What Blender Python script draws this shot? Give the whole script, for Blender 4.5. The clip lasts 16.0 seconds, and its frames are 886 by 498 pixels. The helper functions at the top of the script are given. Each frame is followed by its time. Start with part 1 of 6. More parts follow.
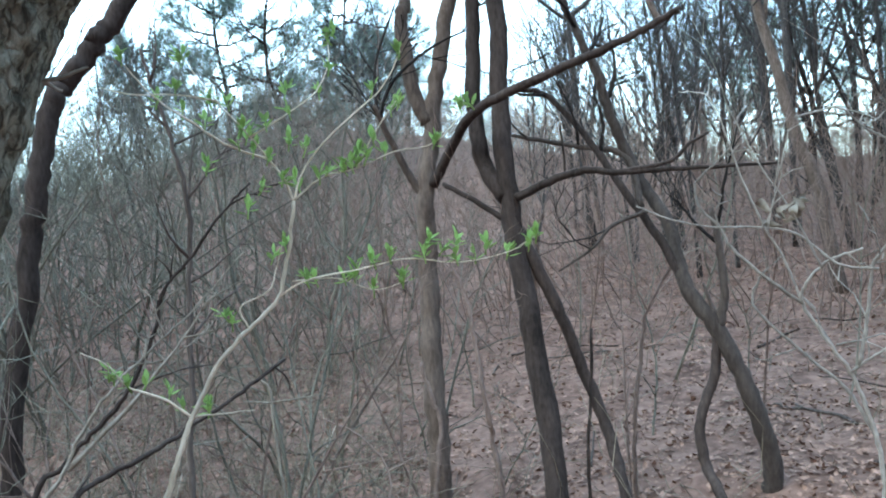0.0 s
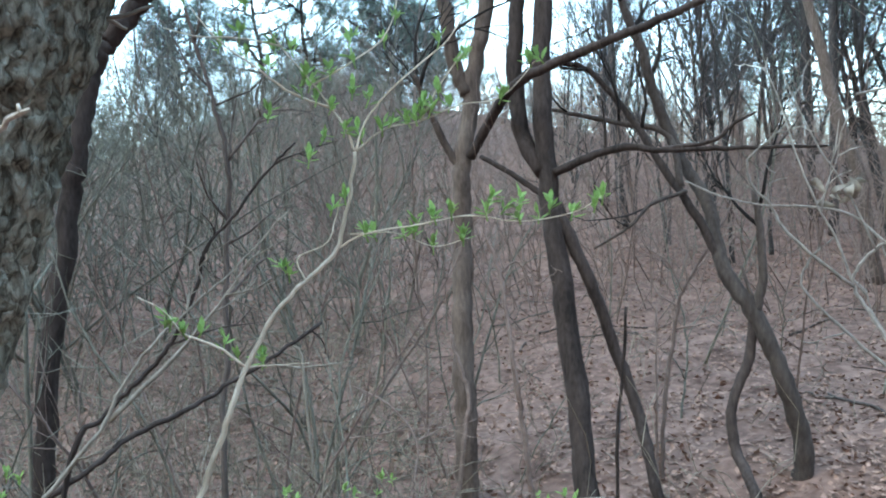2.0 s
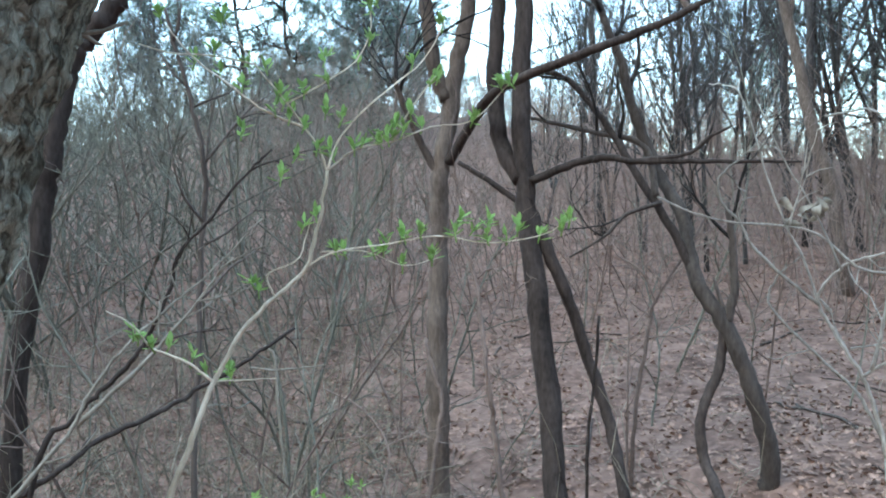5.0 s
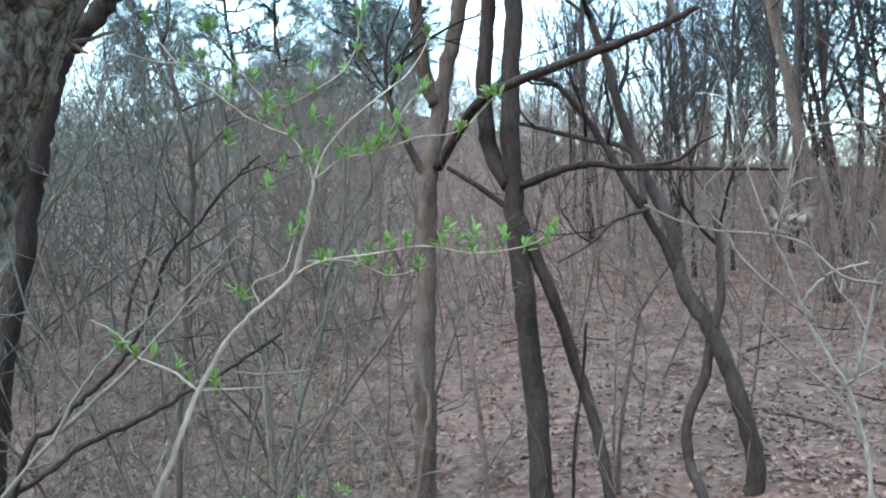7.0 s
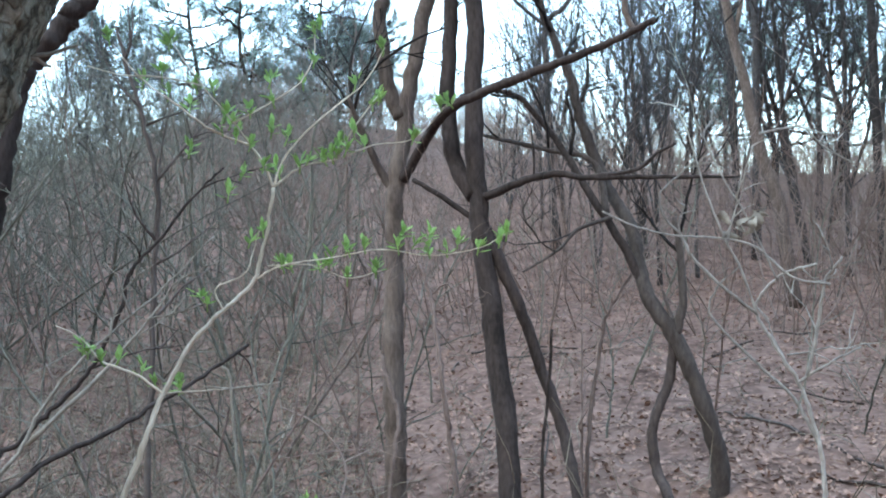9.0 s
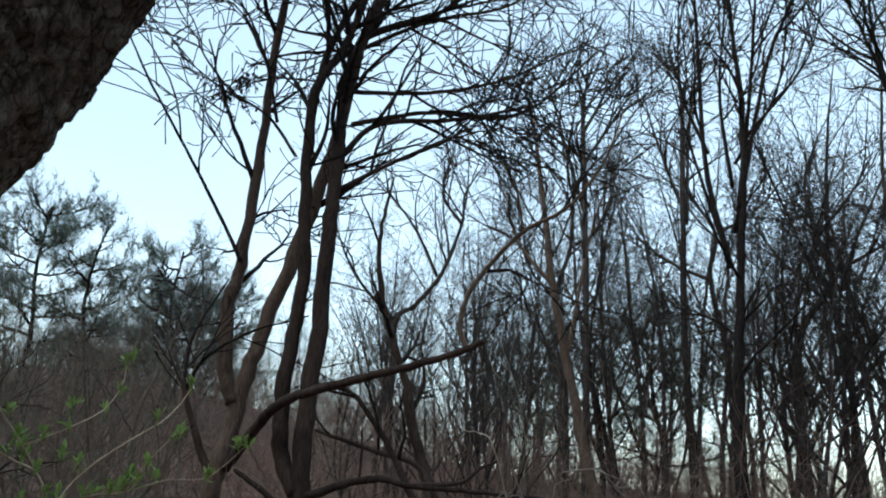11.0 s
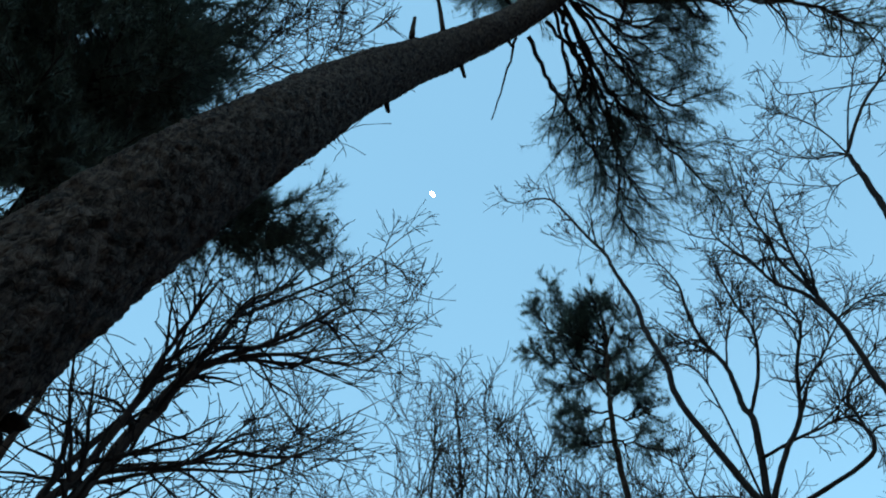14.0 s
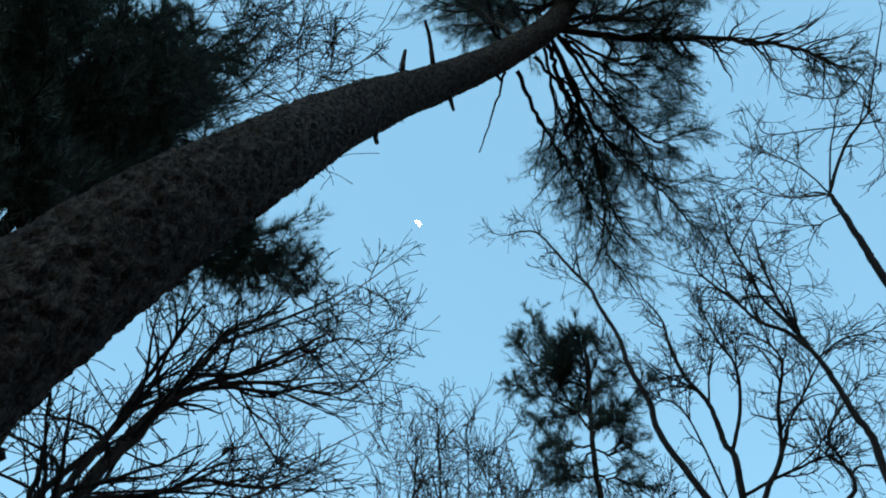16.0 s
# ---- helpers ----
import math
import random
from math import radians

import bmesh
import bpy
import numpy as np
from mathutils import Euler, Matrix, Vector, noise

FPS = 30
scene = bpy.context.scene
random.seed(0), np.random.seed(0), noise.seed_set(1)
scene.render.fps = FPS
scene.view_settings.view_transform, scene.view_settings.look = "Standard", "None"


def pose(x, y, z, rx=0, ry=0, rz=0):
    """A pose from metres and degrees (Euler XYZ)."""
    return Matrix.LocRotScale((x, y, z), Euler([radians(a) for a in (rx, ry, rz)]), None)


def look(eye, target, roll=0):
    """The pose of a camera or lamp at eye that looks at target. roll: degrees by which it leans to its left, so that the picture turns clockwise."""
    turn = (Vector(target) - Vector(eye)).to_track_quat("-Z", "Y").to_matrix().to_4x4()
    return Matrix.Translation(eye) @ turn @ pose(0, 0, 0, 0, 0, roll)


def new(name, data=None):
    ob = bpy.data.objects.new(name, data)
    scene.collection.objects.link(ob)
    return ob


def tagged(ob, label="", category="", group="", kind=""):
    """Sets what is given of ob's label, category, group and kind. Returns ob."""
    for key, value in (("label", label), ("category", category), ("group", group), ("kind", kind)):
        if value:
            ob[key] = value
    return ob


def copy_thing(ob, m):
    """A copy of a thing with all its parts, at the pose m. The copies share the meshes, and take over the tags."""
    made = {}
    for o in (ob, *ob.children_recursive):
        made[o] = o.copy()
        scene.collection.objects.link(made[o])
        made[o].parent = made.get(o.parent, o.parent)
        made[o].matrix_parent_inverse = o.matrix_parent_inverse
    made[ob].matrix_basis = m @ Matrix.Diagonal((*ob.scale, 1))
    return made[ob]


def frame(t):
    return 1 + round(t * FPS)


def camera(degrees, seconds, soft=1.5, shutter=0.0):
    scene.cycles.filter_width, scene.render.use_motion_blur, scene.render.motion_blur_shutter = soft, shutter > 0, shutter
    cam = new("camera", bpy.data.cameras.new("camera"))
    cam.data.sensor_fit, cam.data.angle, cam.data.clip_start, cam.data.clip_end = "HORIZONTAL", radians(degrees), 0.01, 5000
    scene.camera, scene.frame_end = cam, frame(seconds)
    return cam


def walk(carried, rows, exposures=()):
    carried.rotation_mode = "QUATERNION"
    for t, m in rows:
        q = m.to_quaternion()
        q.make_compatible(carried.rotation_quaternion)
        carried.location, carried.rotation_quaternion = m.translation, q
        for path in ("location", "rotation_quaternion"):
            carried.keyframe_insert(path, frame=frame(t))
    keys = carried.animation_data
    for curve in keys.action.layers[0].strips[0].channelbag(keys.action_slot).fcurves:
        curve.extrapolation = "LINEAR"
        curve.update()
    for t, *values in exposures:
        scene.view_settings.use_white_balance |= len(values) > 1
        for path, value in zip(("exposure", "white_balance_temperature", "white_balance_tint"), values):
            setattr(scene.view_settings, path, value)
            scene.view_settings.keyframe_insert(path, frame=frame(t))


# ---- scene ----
# ---------------------------------------------------------------- camera
cam = camera(56.5, 16.0, soft=2.0)
PATH = [
    (0.0, pose(0.000, 0.000, 1.500, 90.00, 4.00, -0.00)),
    (0.5, pose(-0.015, 0.001, 1.489, 89.56, 3.67, 0.26)),
    (1.0, pose(-0.027, 0.011, 1.487, 89.22, 2.93, 0.83)),
    (1.5, pose(-0.048, 0.026, 1.479, 88.76, 2.26, 1.35)),
    (2.0, pose(-0.049, 0.028, 1.476, 88.46, 1.84, 1.88)),
    (2.5, pose(-0.050, 0.027, 1.475, 88.21, 1.66, 2.29)),
    (3.0, pose(-0.049, 0.031, 1.475, 87.92, 1.68, 2.29)),
    (3.5, pose(-0.040, 0.022, 1.490, 87.83, 1.39, 2.00)),
    (4.0, pose(-0.041, 0.021, 1.494, 88.04, 1.03, 1.47)),
    (4.5, pose(-0.035, 0.017, 1.496, 88.12, 0.72, 0.99)),
    (5.0, pose(-0.035, 0.012, 1.502, 88.50, 0.49, 0.42)),
    (7.5, pose(-0.026, 0.007, 1.511, 88.77, 0.24, -0.50)),
    (8.0, pose(-0.020, 0.005, 1.509, 88.81, 0.35, -0.87)),
    (8.2, pose(-0.022, 0.008, 1.511, 88.77, 0.28, -1.06)),
    (10.3, pose(0.046, -0.134, 1.466, 97.92, 1.31, -6.14)),
    (10.5, pose(0.055, -0.119, 1.509, 100.53, -0.74, -8.30)),
    (11.0, pose(0.040, -0.149, 1.585, 109.42, -3.62, -13.86)),
    (11.5, pose(0.006, -0.193, 1.589, 117.73, -4.48, -19.61)),
    (12.0, pose(-0.008, -0.234, 1.640, 124.80, -4.90, -24.19)),
    (12.2, pose(-0.024, -0.244, 1.642, 127.06, -5.09, -25.43)),
    (12.5, pose(-0.032, -0.265, 1.673, 130.04, -5.17, -26.79)),
    (13.0, pose(-0.045, -0.326, 1.688, 134.53, -5.07, -29.41)),
    (13.5, pose(-0.059, -0.370, 1.690, 137.97, -4.76, -32.03)),
    (14.0, pose(-0.070, -0.406, 1.694, 141.34, -4.04, -34.87)),
    (14.5, pose(-0.077, -0.419, 1.695, 144.18, -3.57, -36.98)),
    (15.0, pose(-0.081, -0.420, 1.695, 144.90, -3.67, -37.19)),
    (15.5, pose(-0.080, -0.419, 1.697, 144.12, -3.91, -36.77)),
    (16.0, pose(-0.081, -0.417, 1.700, 143.49, -3.99, -36.50)),
]
EXPOSURES = [
    (0.0, 4.0, 7500, -8), (8.2, 4.08, 7450, -8), (10.3, 3.4, 7900, 4), (10.6, 2.9, 8300, 4), (11.0, 2.15, 9300, 1),
    (11.5, 1.97, 11300, 2), (12.2, 1.65, 12000, 0), (12.6, 1.6, 6950, -21), (16.0, 1.58, 6850, -21)]
walk(cam, PATH, EXPOSURES)

# ---------------------------------------------------------------- light: clear sky at dusk
world = bpy.data.worlds.new("dusk_sky")
scene.world = world
world.use_nodes = True
wn = world.node_tree.nodes
sky = wn.new("ShaderNodeTexSky")
sky.sky_type = "NISHITA"
sky.sun_disc = False
sky.sun_elevation = radians(40)
sky.sun_rotation = radians(-130)
sky.air_density = 1.0
sky.dust_density = 0.6
sky.ozone_density = 1.0
wn["Background"].inputs["Strength"].default_value = 0.15
# thin high cloud that evens the sky out
cloud = wn.new("ShaderNodeTexNoise")
cloud.inputs["Scale"].default_value = 2.2
cloud.inputs["Detail"].default_value = 5
cloud.inputs["Distortion"].default_value = 0.6
cover = wn.new("ShaderNodeMapRange")
cover.inputs["From Min"].default_value, cover.inputs["From Max"].default_value = 0.3, 0.7
cover.inputs["To Min"].default_value, cover.inputs["To Max"].default_value = 0.55, 0.72
veil = wn.new("ShaderNodeMix")
veil.data_type = "RGBA"
veil.inputs[7].default_value = (0.80, 1.33, 2.35, 1)
world.node_tree.links.new(cloud.outputs["Fac"], cover.inputs["Value"])
world.node_tree.links.new(cover.outputs[0], veil.inputs[0])
world.node_tree.links.new(sky.outputs[0], veil.inputs[6])
world.node_tree.links.new(veil.outputs[2], wn["Background"].inputs["Color"])

sun = new("low_sun", bpy.data.lights.new("low_sun", "SUN"))
sun.data.energy = 0.12
sun.data.angle = radians(60)
sun.data.color = (1.0, 0.93, 0.88)
sun.matrix_basis = look((-15.3, -12.9, 16.8), (0, 0, 0))


# ---------------------------------------------------------------- materials
def surface(name, dark, light, scale=6.0, stretch=(1, 1, 1), rough=0.85, bump=0.4, fine=40.0, vary=0.25, island=False, gloss=0.08):
    """A rough natural surface: two colours mixed by coarse and fine noise, with relief."""
    m = bpy.data.materials.new(name)
    m.use_nodes = True
    n, l = m.node_tree.nodes, m.node_tree.links
    b = n["Principled BSDF"]
    b.inputs["Roughness"].default_value = rough
    b.inputs["Specular IOR Level"].default_value = gloss
    tc = n.new("ShaderNodeTexCoord")
    mp = n.new("ShaderNodeMapping")
    mp.inputs["Scale"].default_value = stretch
    l.new(tc.outputs["Object"], mp.inputs["Vector"])
    a = n.new("ShaderNodeTexNoise")
    a.inputs["Scale"].default_value = scale
    a.inputs["Detail"].default_value = 6
    c = n.new("ShaderNodeTexNoise")
    c.inputs["Scale"].default_value = fine
    c.inputs["Detail"].default_value = 4
    for t in (a, c):
        l.new(mp.outputs[0], t.inputs["Vector"])
    mixf = n.new("ShaderNodeMath")
    mixf.operation = "MULTIPLY_ADD"
    l.new(c.outputs["Fac"], mixf.inputs[0])
    mixf.inputs[1].default_value = 0.5
    half = n.new("ShaderNodeMath")
    half.operation = "MULTIPLY"
    half.inputs[1].default_value = 0.5
    l.new(a.outputs["Fac"], half.inputs[0])
    l.new(half.outputs[0], mixf.inputs[2])
    ramp = n.new("ShaderNodeValToRGB")
    ramp.color_ramp.elements[0].position, ramp.color_ramp.elements[1].position = 0.35, 0.65
    ramp.color_ramp.elements[0].color = (*dark, 1)
    ramp.color_ramp.elements[1].color = (*light, 1)
    l.new(mixf.outputs[0], ramp.inputs[0])
    hsv = n.new("ShaderNodeHueSaturation")
    if island:
        rnd = n.new("ShaderNodeNewGeometry").outputs["Random Per Island"]
    else:
        rnd = n.new("ShaderNodeObjectInfo").outputs["Random"]
    mr = n.new("ShaderNodeMapRange")
    mr.inputs["To Min"].default_value = 1 - vary
    mr.inputs["To Max"].default_value = 1 + vary
    l.new(rnd, mr.inputs["Value"])
    l.new(mr.outputs[0], hsv.inputs["Value"])
    l.new(ramp.outputs[0], hsv.inputs["Color"])
    l.new(hsv.outputs[0], b.inputs["Base Color"])
    if bump:
        bp = n.new("ShaderNodeBump")
        bp.inputs["Strength"].default_value = bump
        bp.inputs["Distance"].default_value = 0.02
        l.new(mixf.outputs[0], bp.inputs["Height"])
        l.new(bp.outputs[0], b.inputs["Normal"])
    return m


def pine_bark():
    """Flaking plates of brown bark, its upper dimness painted in; grey lichen grows on the lower trunk."""
    m = bpy.data.materials.new("pine_bark")
    m.use_nodes = True
    n, l = m.node_tree.nodes, m.node_tree.links
    b = n["Principled BSDF"]
    b.inputs["Roughness"].default_value = 0.92
    b.inputs["Specular IOR Level"].default_value = 0.15
    tc = n.new("ShaderNodeTexCoord")

    def node(kind, **ins):
        q = n.new("ShaderNode" + kind)
        for k, v in ins.items():
            q.inputs[k].default_value = v
        return q

    def maths(op, a, c, d=None, clamp=False):
        q = n.new("ShaderNodeMath")
        q.operation = op
        q.use_clamp = clamp
        for k, v in enumerate((a, c, d)):
            if v is None:
                continue
            if isinstance(v, (int, float)):
                q.inputs[k].default_value = v
            else:
                l.new(v, q.inputs[k])
        return q.outputs[0]

    def mixed(f, a, c):
        q = n.new("ShaderNodeMix")
        q.data_type = "RGBA"
        l.new(f, q.inputs[0])
        for k, v in ((6, a), (7, c)):
            if isinstance(v, tuple):
                q.inputs[k].default_value = (*v, 1)
            else:
                l.new(v, q.inputs[k])
        return q.outputs[2]

    mp = node("Mapping", Scale=(1, 1, 0.5))
    l.new(tc.outputs["Object"], mp.inputs["Vector"])
    warp = node("TexNoise", Scale=30, Detail=7)
    l.new(mp.outputs[0], warp.inputs["Vector"])
    add = n.new("ShaderNodeVectorMath")
    add.operation = "MULTIPLY_ADD"
    l.new(warp.outputs["Color"], add.inputs[0])
    add.inputs[1].default_value = (0.03, 0.03, 0.03)
    l.new(mp.outputs[0], add.inputs[2])
    flake = node("TexNoise", Scale=40, Detail=8, Roughness=0.6)
    grain = node("TexNoise", Scale=120, Detail=6, Roughness=0.7)
    broad = node("TexNoise", Scale=9, Detail=7, Roughness=0.62)
    plate = node("TexVoronoi", Scale=58, Randomness=1.0)
    chip = node("TexVoronoi", Scale=140, Randomness=1.0)
    crack = node("TexVoronoi", Scale=58, Randomness=1.0)
    crack.feature = "DISTANCE_TO_EDGE"
    for q in (flake, grain, plate, chip, crack):
        l.new(add.outputs[0], q.inputs["Vector"])
    l.new(mp.outputs[0], broad.inputs["Vector"])
    tints = []
    for q in (plate, chip):
        sep = n.new("ShaderNodeSeparateColor")
        l.new(q.outputs["Color"], sep.inputs[0])
        tints.append(sep.outputs[0])
    open_crack = maths("SUBTRACT", 1.0, maths("MULTIPLY", crack.outputs["Distance"], 7.0, clamp=True), clamp=True)
    stack = maths("MULTIPLY_ADD", tints[0], 0.45, maths("MULTIPLY_ADD", tints[1], 0.35, maths("MULTIPLY_ADD", flake.outputs["Fac"], 0.9, -0.45)))
    layer = maths("MULTIPLY_ADD", open_crack, -0.22, stack)
    rough_tone = maths("MULTIPLY_ADD", flake.outputs["Fac"], 1.2, maths("MULTIPLY_ADD", grain.outputs["Fac"], 1.4, -1.25))
    tone = maths("MULTIPLY_ADD", layer, 0.9, rough_tone, clamp=True)
    # The upper trunk's dim look against the sky, put into a darker colour.
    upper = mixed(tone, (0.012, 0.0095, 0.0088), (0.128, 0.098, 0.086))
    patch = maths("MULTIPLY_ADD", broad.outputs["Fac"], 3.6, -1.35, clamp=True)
    # Mask by height: paints the foot bright and the top dim; also bounds lichen.
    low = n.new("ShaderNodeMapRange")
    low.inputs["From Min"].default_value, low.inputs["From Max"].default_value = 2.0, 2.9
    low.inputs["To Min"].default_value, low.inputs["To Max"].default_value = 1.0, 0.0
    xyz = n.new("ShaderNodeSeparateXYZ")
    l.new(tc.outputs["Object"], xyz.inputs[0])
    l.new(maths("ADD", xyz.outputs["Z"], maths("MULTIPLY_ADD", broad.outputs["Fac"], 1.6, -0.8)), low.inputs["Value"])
    # Weathered bark colour, brightened to carry the light look of the lower trunk.
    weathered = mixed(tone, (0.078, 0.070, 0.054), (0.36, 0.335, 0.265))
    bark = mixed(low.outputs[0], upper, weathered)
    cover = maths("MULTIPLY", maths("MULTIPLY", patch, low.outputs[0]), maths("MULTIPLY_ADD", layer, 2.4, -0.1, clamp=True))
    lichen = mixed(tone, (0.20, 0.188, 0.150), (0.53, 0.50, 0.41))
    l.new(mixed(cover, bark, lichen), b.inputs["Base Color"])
    height = maths("ADD", layer, maths("MULTIPLY", grain.outputs["Fac"], 0.35))
    bp = node("Bump", Strength=1.0, Distance=0.016)
    l.new(height, bp.inputs["Height"])
    l.new(bp.outputs[0], b.inputs["Normal"])
    return m


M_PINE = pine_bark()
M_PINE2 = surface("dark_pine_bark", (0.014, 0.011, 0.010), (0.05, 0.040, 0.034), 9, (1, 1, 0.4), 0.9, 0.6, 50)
M_DARK = surface("dark_bark", (0.028, 0.0215, 0.0195), (0.078, 0.059, 0.053), 12, (1, 1, 0.3), 0.85, 0.5, 60)
M_BROWN = surface("brown_bark", (0.07, 0.052, 0.044), (0.165, 0.125, 0.105), 12, (1, 1, 0.3), 0.85, 0.5, 60)
M_GREY = surface("grey_brown_bark", (0.058, 0.046, 0.041), (0.125, 0.101, 0.090), 12, (1, 1, 0.3), 0.85, 0.5, 60)
# Bark blackened so trees seen against the bright sky stand as silhouettes.
M_NIGHT = surface("silhouette_bark", (0.013, 0.011, 0.011), (0.036, 0.031, 0.030), 12, (1, 1, 0.3), 0.85, 0.5, 60)
# Far twigs paler than near ones, distance haze put into the colour.
M_FARTWIG = surface("hazed_twig_bark", (0.030, 0.027, 0.027), (0.080, 0.072, 0.071), 10, (1, 1, 0.5), 0.8, 0.2, 60)
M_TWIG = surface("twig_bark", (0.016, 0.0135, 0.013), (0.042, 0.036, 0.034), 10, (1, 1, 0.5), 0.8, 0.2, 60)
M_BRUSH = surface("brush_bark", (0.128, 0.092, 0.079), (0.236, 0.172, 0.149), 8, (1, 1, 0.5), 0.85, 0.2, 50, vary=0.3)
M_THICKET = surface("grey_green_stems", (0.078, 0.074, 0.060), (0.170, 0.162, 0.134), 8, (1, 1, 0.5), 0.85, 0.2, 50, vary=0.4)
M_SCRUB = surface("grey_green_brush", (0.112, 0.104, 0.084), (0.210, 0.195, 0.160), 8, (1, 1, 0.5), 0.85, 0.2, 50, vary=0.4, island=True)
M_UNDER = surface("dead_stems", (0.118, 0.096, 0.074), (0.262, 0.222, 0.172), 8, (1, 1, 0.5), 0.85, 0.2, 50, vary=0.45, island=True)
M_MID = surface("weathered_stem_bark", (0.16, 0.135, 0.11), (0.31, 0.27, 0.225), 14, (1, 1, 0.4), 0.8, 0.3, 80)
M_PALE = surface("pale_shrub_bark", (0.22, 0.185, 0.155), (0.46, 0.40, 0.335), 25, (1, 1, 0.4), 0.7, 0.3, 120)
M_SHRUB = surface("grey_shrub_bark", (0.17, 0.148, 0.130), (0.40, 0.355, 0.31), 9, (1, 1, 0.4), 0.75, 0.3, 90)
M_STEM = surface("smooth_pale_stem", (0.42, 0.345, 0.26), (0.74, 0.625, 0.49), 25, (1, 1, 0.4), 0.7, 0.3, 120)
M_LEAF = surface("young_leaf", (0.20, 0.33, 0.09), (0.36, 0.50, 0.18), 20, (1, 1, 1), 0.5, 0.1, 90, vary=0.3)


def let_light_through(m, share):
    """Thin leaves glow a little when lit from behind."""
    n, l = m.node_tree.nodes, m.node_tree.links
    b, out = n["Principled BSDF"], n["Material Output"]
    back = n.new("ShaderNodeBsdfTranslucent")
    l.new(b.inputs["Base Color"].links[0].from_socket, back.inputs["Color"])
    both = n.new("ShaderNodeMixShader")
    both.inputs[0].default_value = share
    l.new(b.outputs[0], both.inputs[1])
    l.new(back.outputs[0], both.inputs[2])
    l.new(both.outputs[0], out.inputs["Surface"])


let_light_through(M_LEAF, 0.4)
M_NEEDLE = surface("pine_needle", (0.064, 0.086, 0.078), (0.130, 0.160, 0.128), 3, (1, 1, 1), 0.6, 0, 20, vary=0.35, island=True)
M_FARNEEDLE = surface("conifer_needle", (0.072, 0.094, 0.080), (0.145, 0.178, 0.145), 3, (1, 1, 1), 0.6, 0, 20, vary=0.35, island=True)
M_DEAD = surface("dead_leaf", (0.16, 0.094, 0.072), (0.32, 0.200, 0.156), 14, (1, 1, 1), 0.8, 0.2, 60, vary=0.35, island=True)
M_SOIL = surface("leaf_litter_soil", (0.060, 0.034, 0.027), (0.225, 0.138, 0.110), 3.0, (1, 1, 1), 0.95, 0.9, 14)


# ---------------------------------------------------------------- tubes, splines, growth
class Tubes:
    """Collects tapered round limbs and loose blades into one mesh."""

    def __init__(self):
        self.v, self.f = [], []

    def tube(self, pts, radii, sides=6):
        pts = [Vector(p) for p in pts]
        base = len(self.v)
        side = None
        last = len(pts) - 1
        for i, p in enumerate(pts):
            t = (pts[min(i + 1, last)] - pts[max(i - 1, 0)]).normalized()
            if side is None:
                side = t.orthogonal().normalized()
            side = (side - t * side.dot(t)).normalized()
            up = t.cross(side)
            for k in range(sides):
                a = 2 * math.pi * k / sides
                self.v.append(p + (side * math.cos(a) + up * math.sin(a)) * radii[i])
        for i in range(last):
            for k in range(sides):
                a, b = base + i * sides + k, base + i * sides + (k + 1) % sides
                self.f.append((a, b, b + sides, a + sides))
        if sides > 4:
            self.f.append(tuple(base + last * sides + k for k in range(sides)))
            self.f.append(tuple(base + sides - 1 - k for k in range(sides)))

    def blade(self, root, tip, width, across):
        i = len(self.v)
        w = across * (width / 2)
        self.v += [root - w, root + w, tip]
        self.f.append((i, i + 1, i + 2))

    def mesh(self, name, smooth=True):
        me = bpy.data.meshes.new(name)
        me.from_pydata([tuple(p) for p in self.v], [], self.f)
        me.validate()
        if smooth:
            me.polygons.foreach_set("use_smooth", [True] * len(me.polygons))
        me.update()
        return me


def part(name, data, material, parent, label=""):
    """Links a mesh (or Tubes, or bmesh) as one object under a thing or a part."""
    if isinstance(data, Tubes):
        data = data.mesh(name)
    elif isinstance(data, bmesh.types.BMesh):
        bm, data = data, bpy.data.meshes.new(name)
        bm.to_mesh(data)
        bm.free()
    if material and not data.materials:
        data.materials.append(material)
    ob = new(name, data)
    ob.parent = parent
    if label:
        ob["label"] = label
    return ob


def thing(name, at, label, category, group="", kind=""):
    root = new(name)
    root.empty_display_size = 0.1
    root.location = at
    return tagged(root, label, category, group, kind)


def local(pts, at):
    return [Vector(p) - Vector(at) for p in pts]


def spline(pts, per=6, wobble=0.0, rng=random):
    """Catmull-Rom through the points, with a little crookedness."""
    pts = [Vector(p) for p in pts]
    q = [pts[0] * 2 - pts[1], *pts, pts[-1] * 2 - pts[-2]]
    out = []
    for i in range(1, len(q) - 2):
        for k in range(per):
            t = k / per
            a, b, c, d = q[i - 1], q[i], q[i + 1], q[i + 2]
            p = 0.5 * (2 * b + (c - a) * t + (2 * a - 5 * b + 4 * c - d) * t * t + (3 * b - a - 3 * c + d) * t ** 3)
            if wobble and (i > 1 or k):
                p = p + Vector((rng.uniform(-1, 1), rng.uniform(-1, 1), rng.uniform(-1, 1))) * wobble
            out.append(p)
    out.append(pts[-1])
    return out


def taper(n, r0, r1, power=1.0):
    return [r1 + (r0 - r1) * (1 - i / (n - 1)) ** power for i in range(n)]


def heading(rng, axis, angle):
    """A direction leaning away from axis by the angle, at a random turn."""
    side = axis.orthogonal().normalized()
    side.rotate(Matrix.Rotation(rng.uniform(0, 2 * math.pi), 3, axis))
    return (axis * math.cos(angle) + side * math.sin(angle)).normalized()


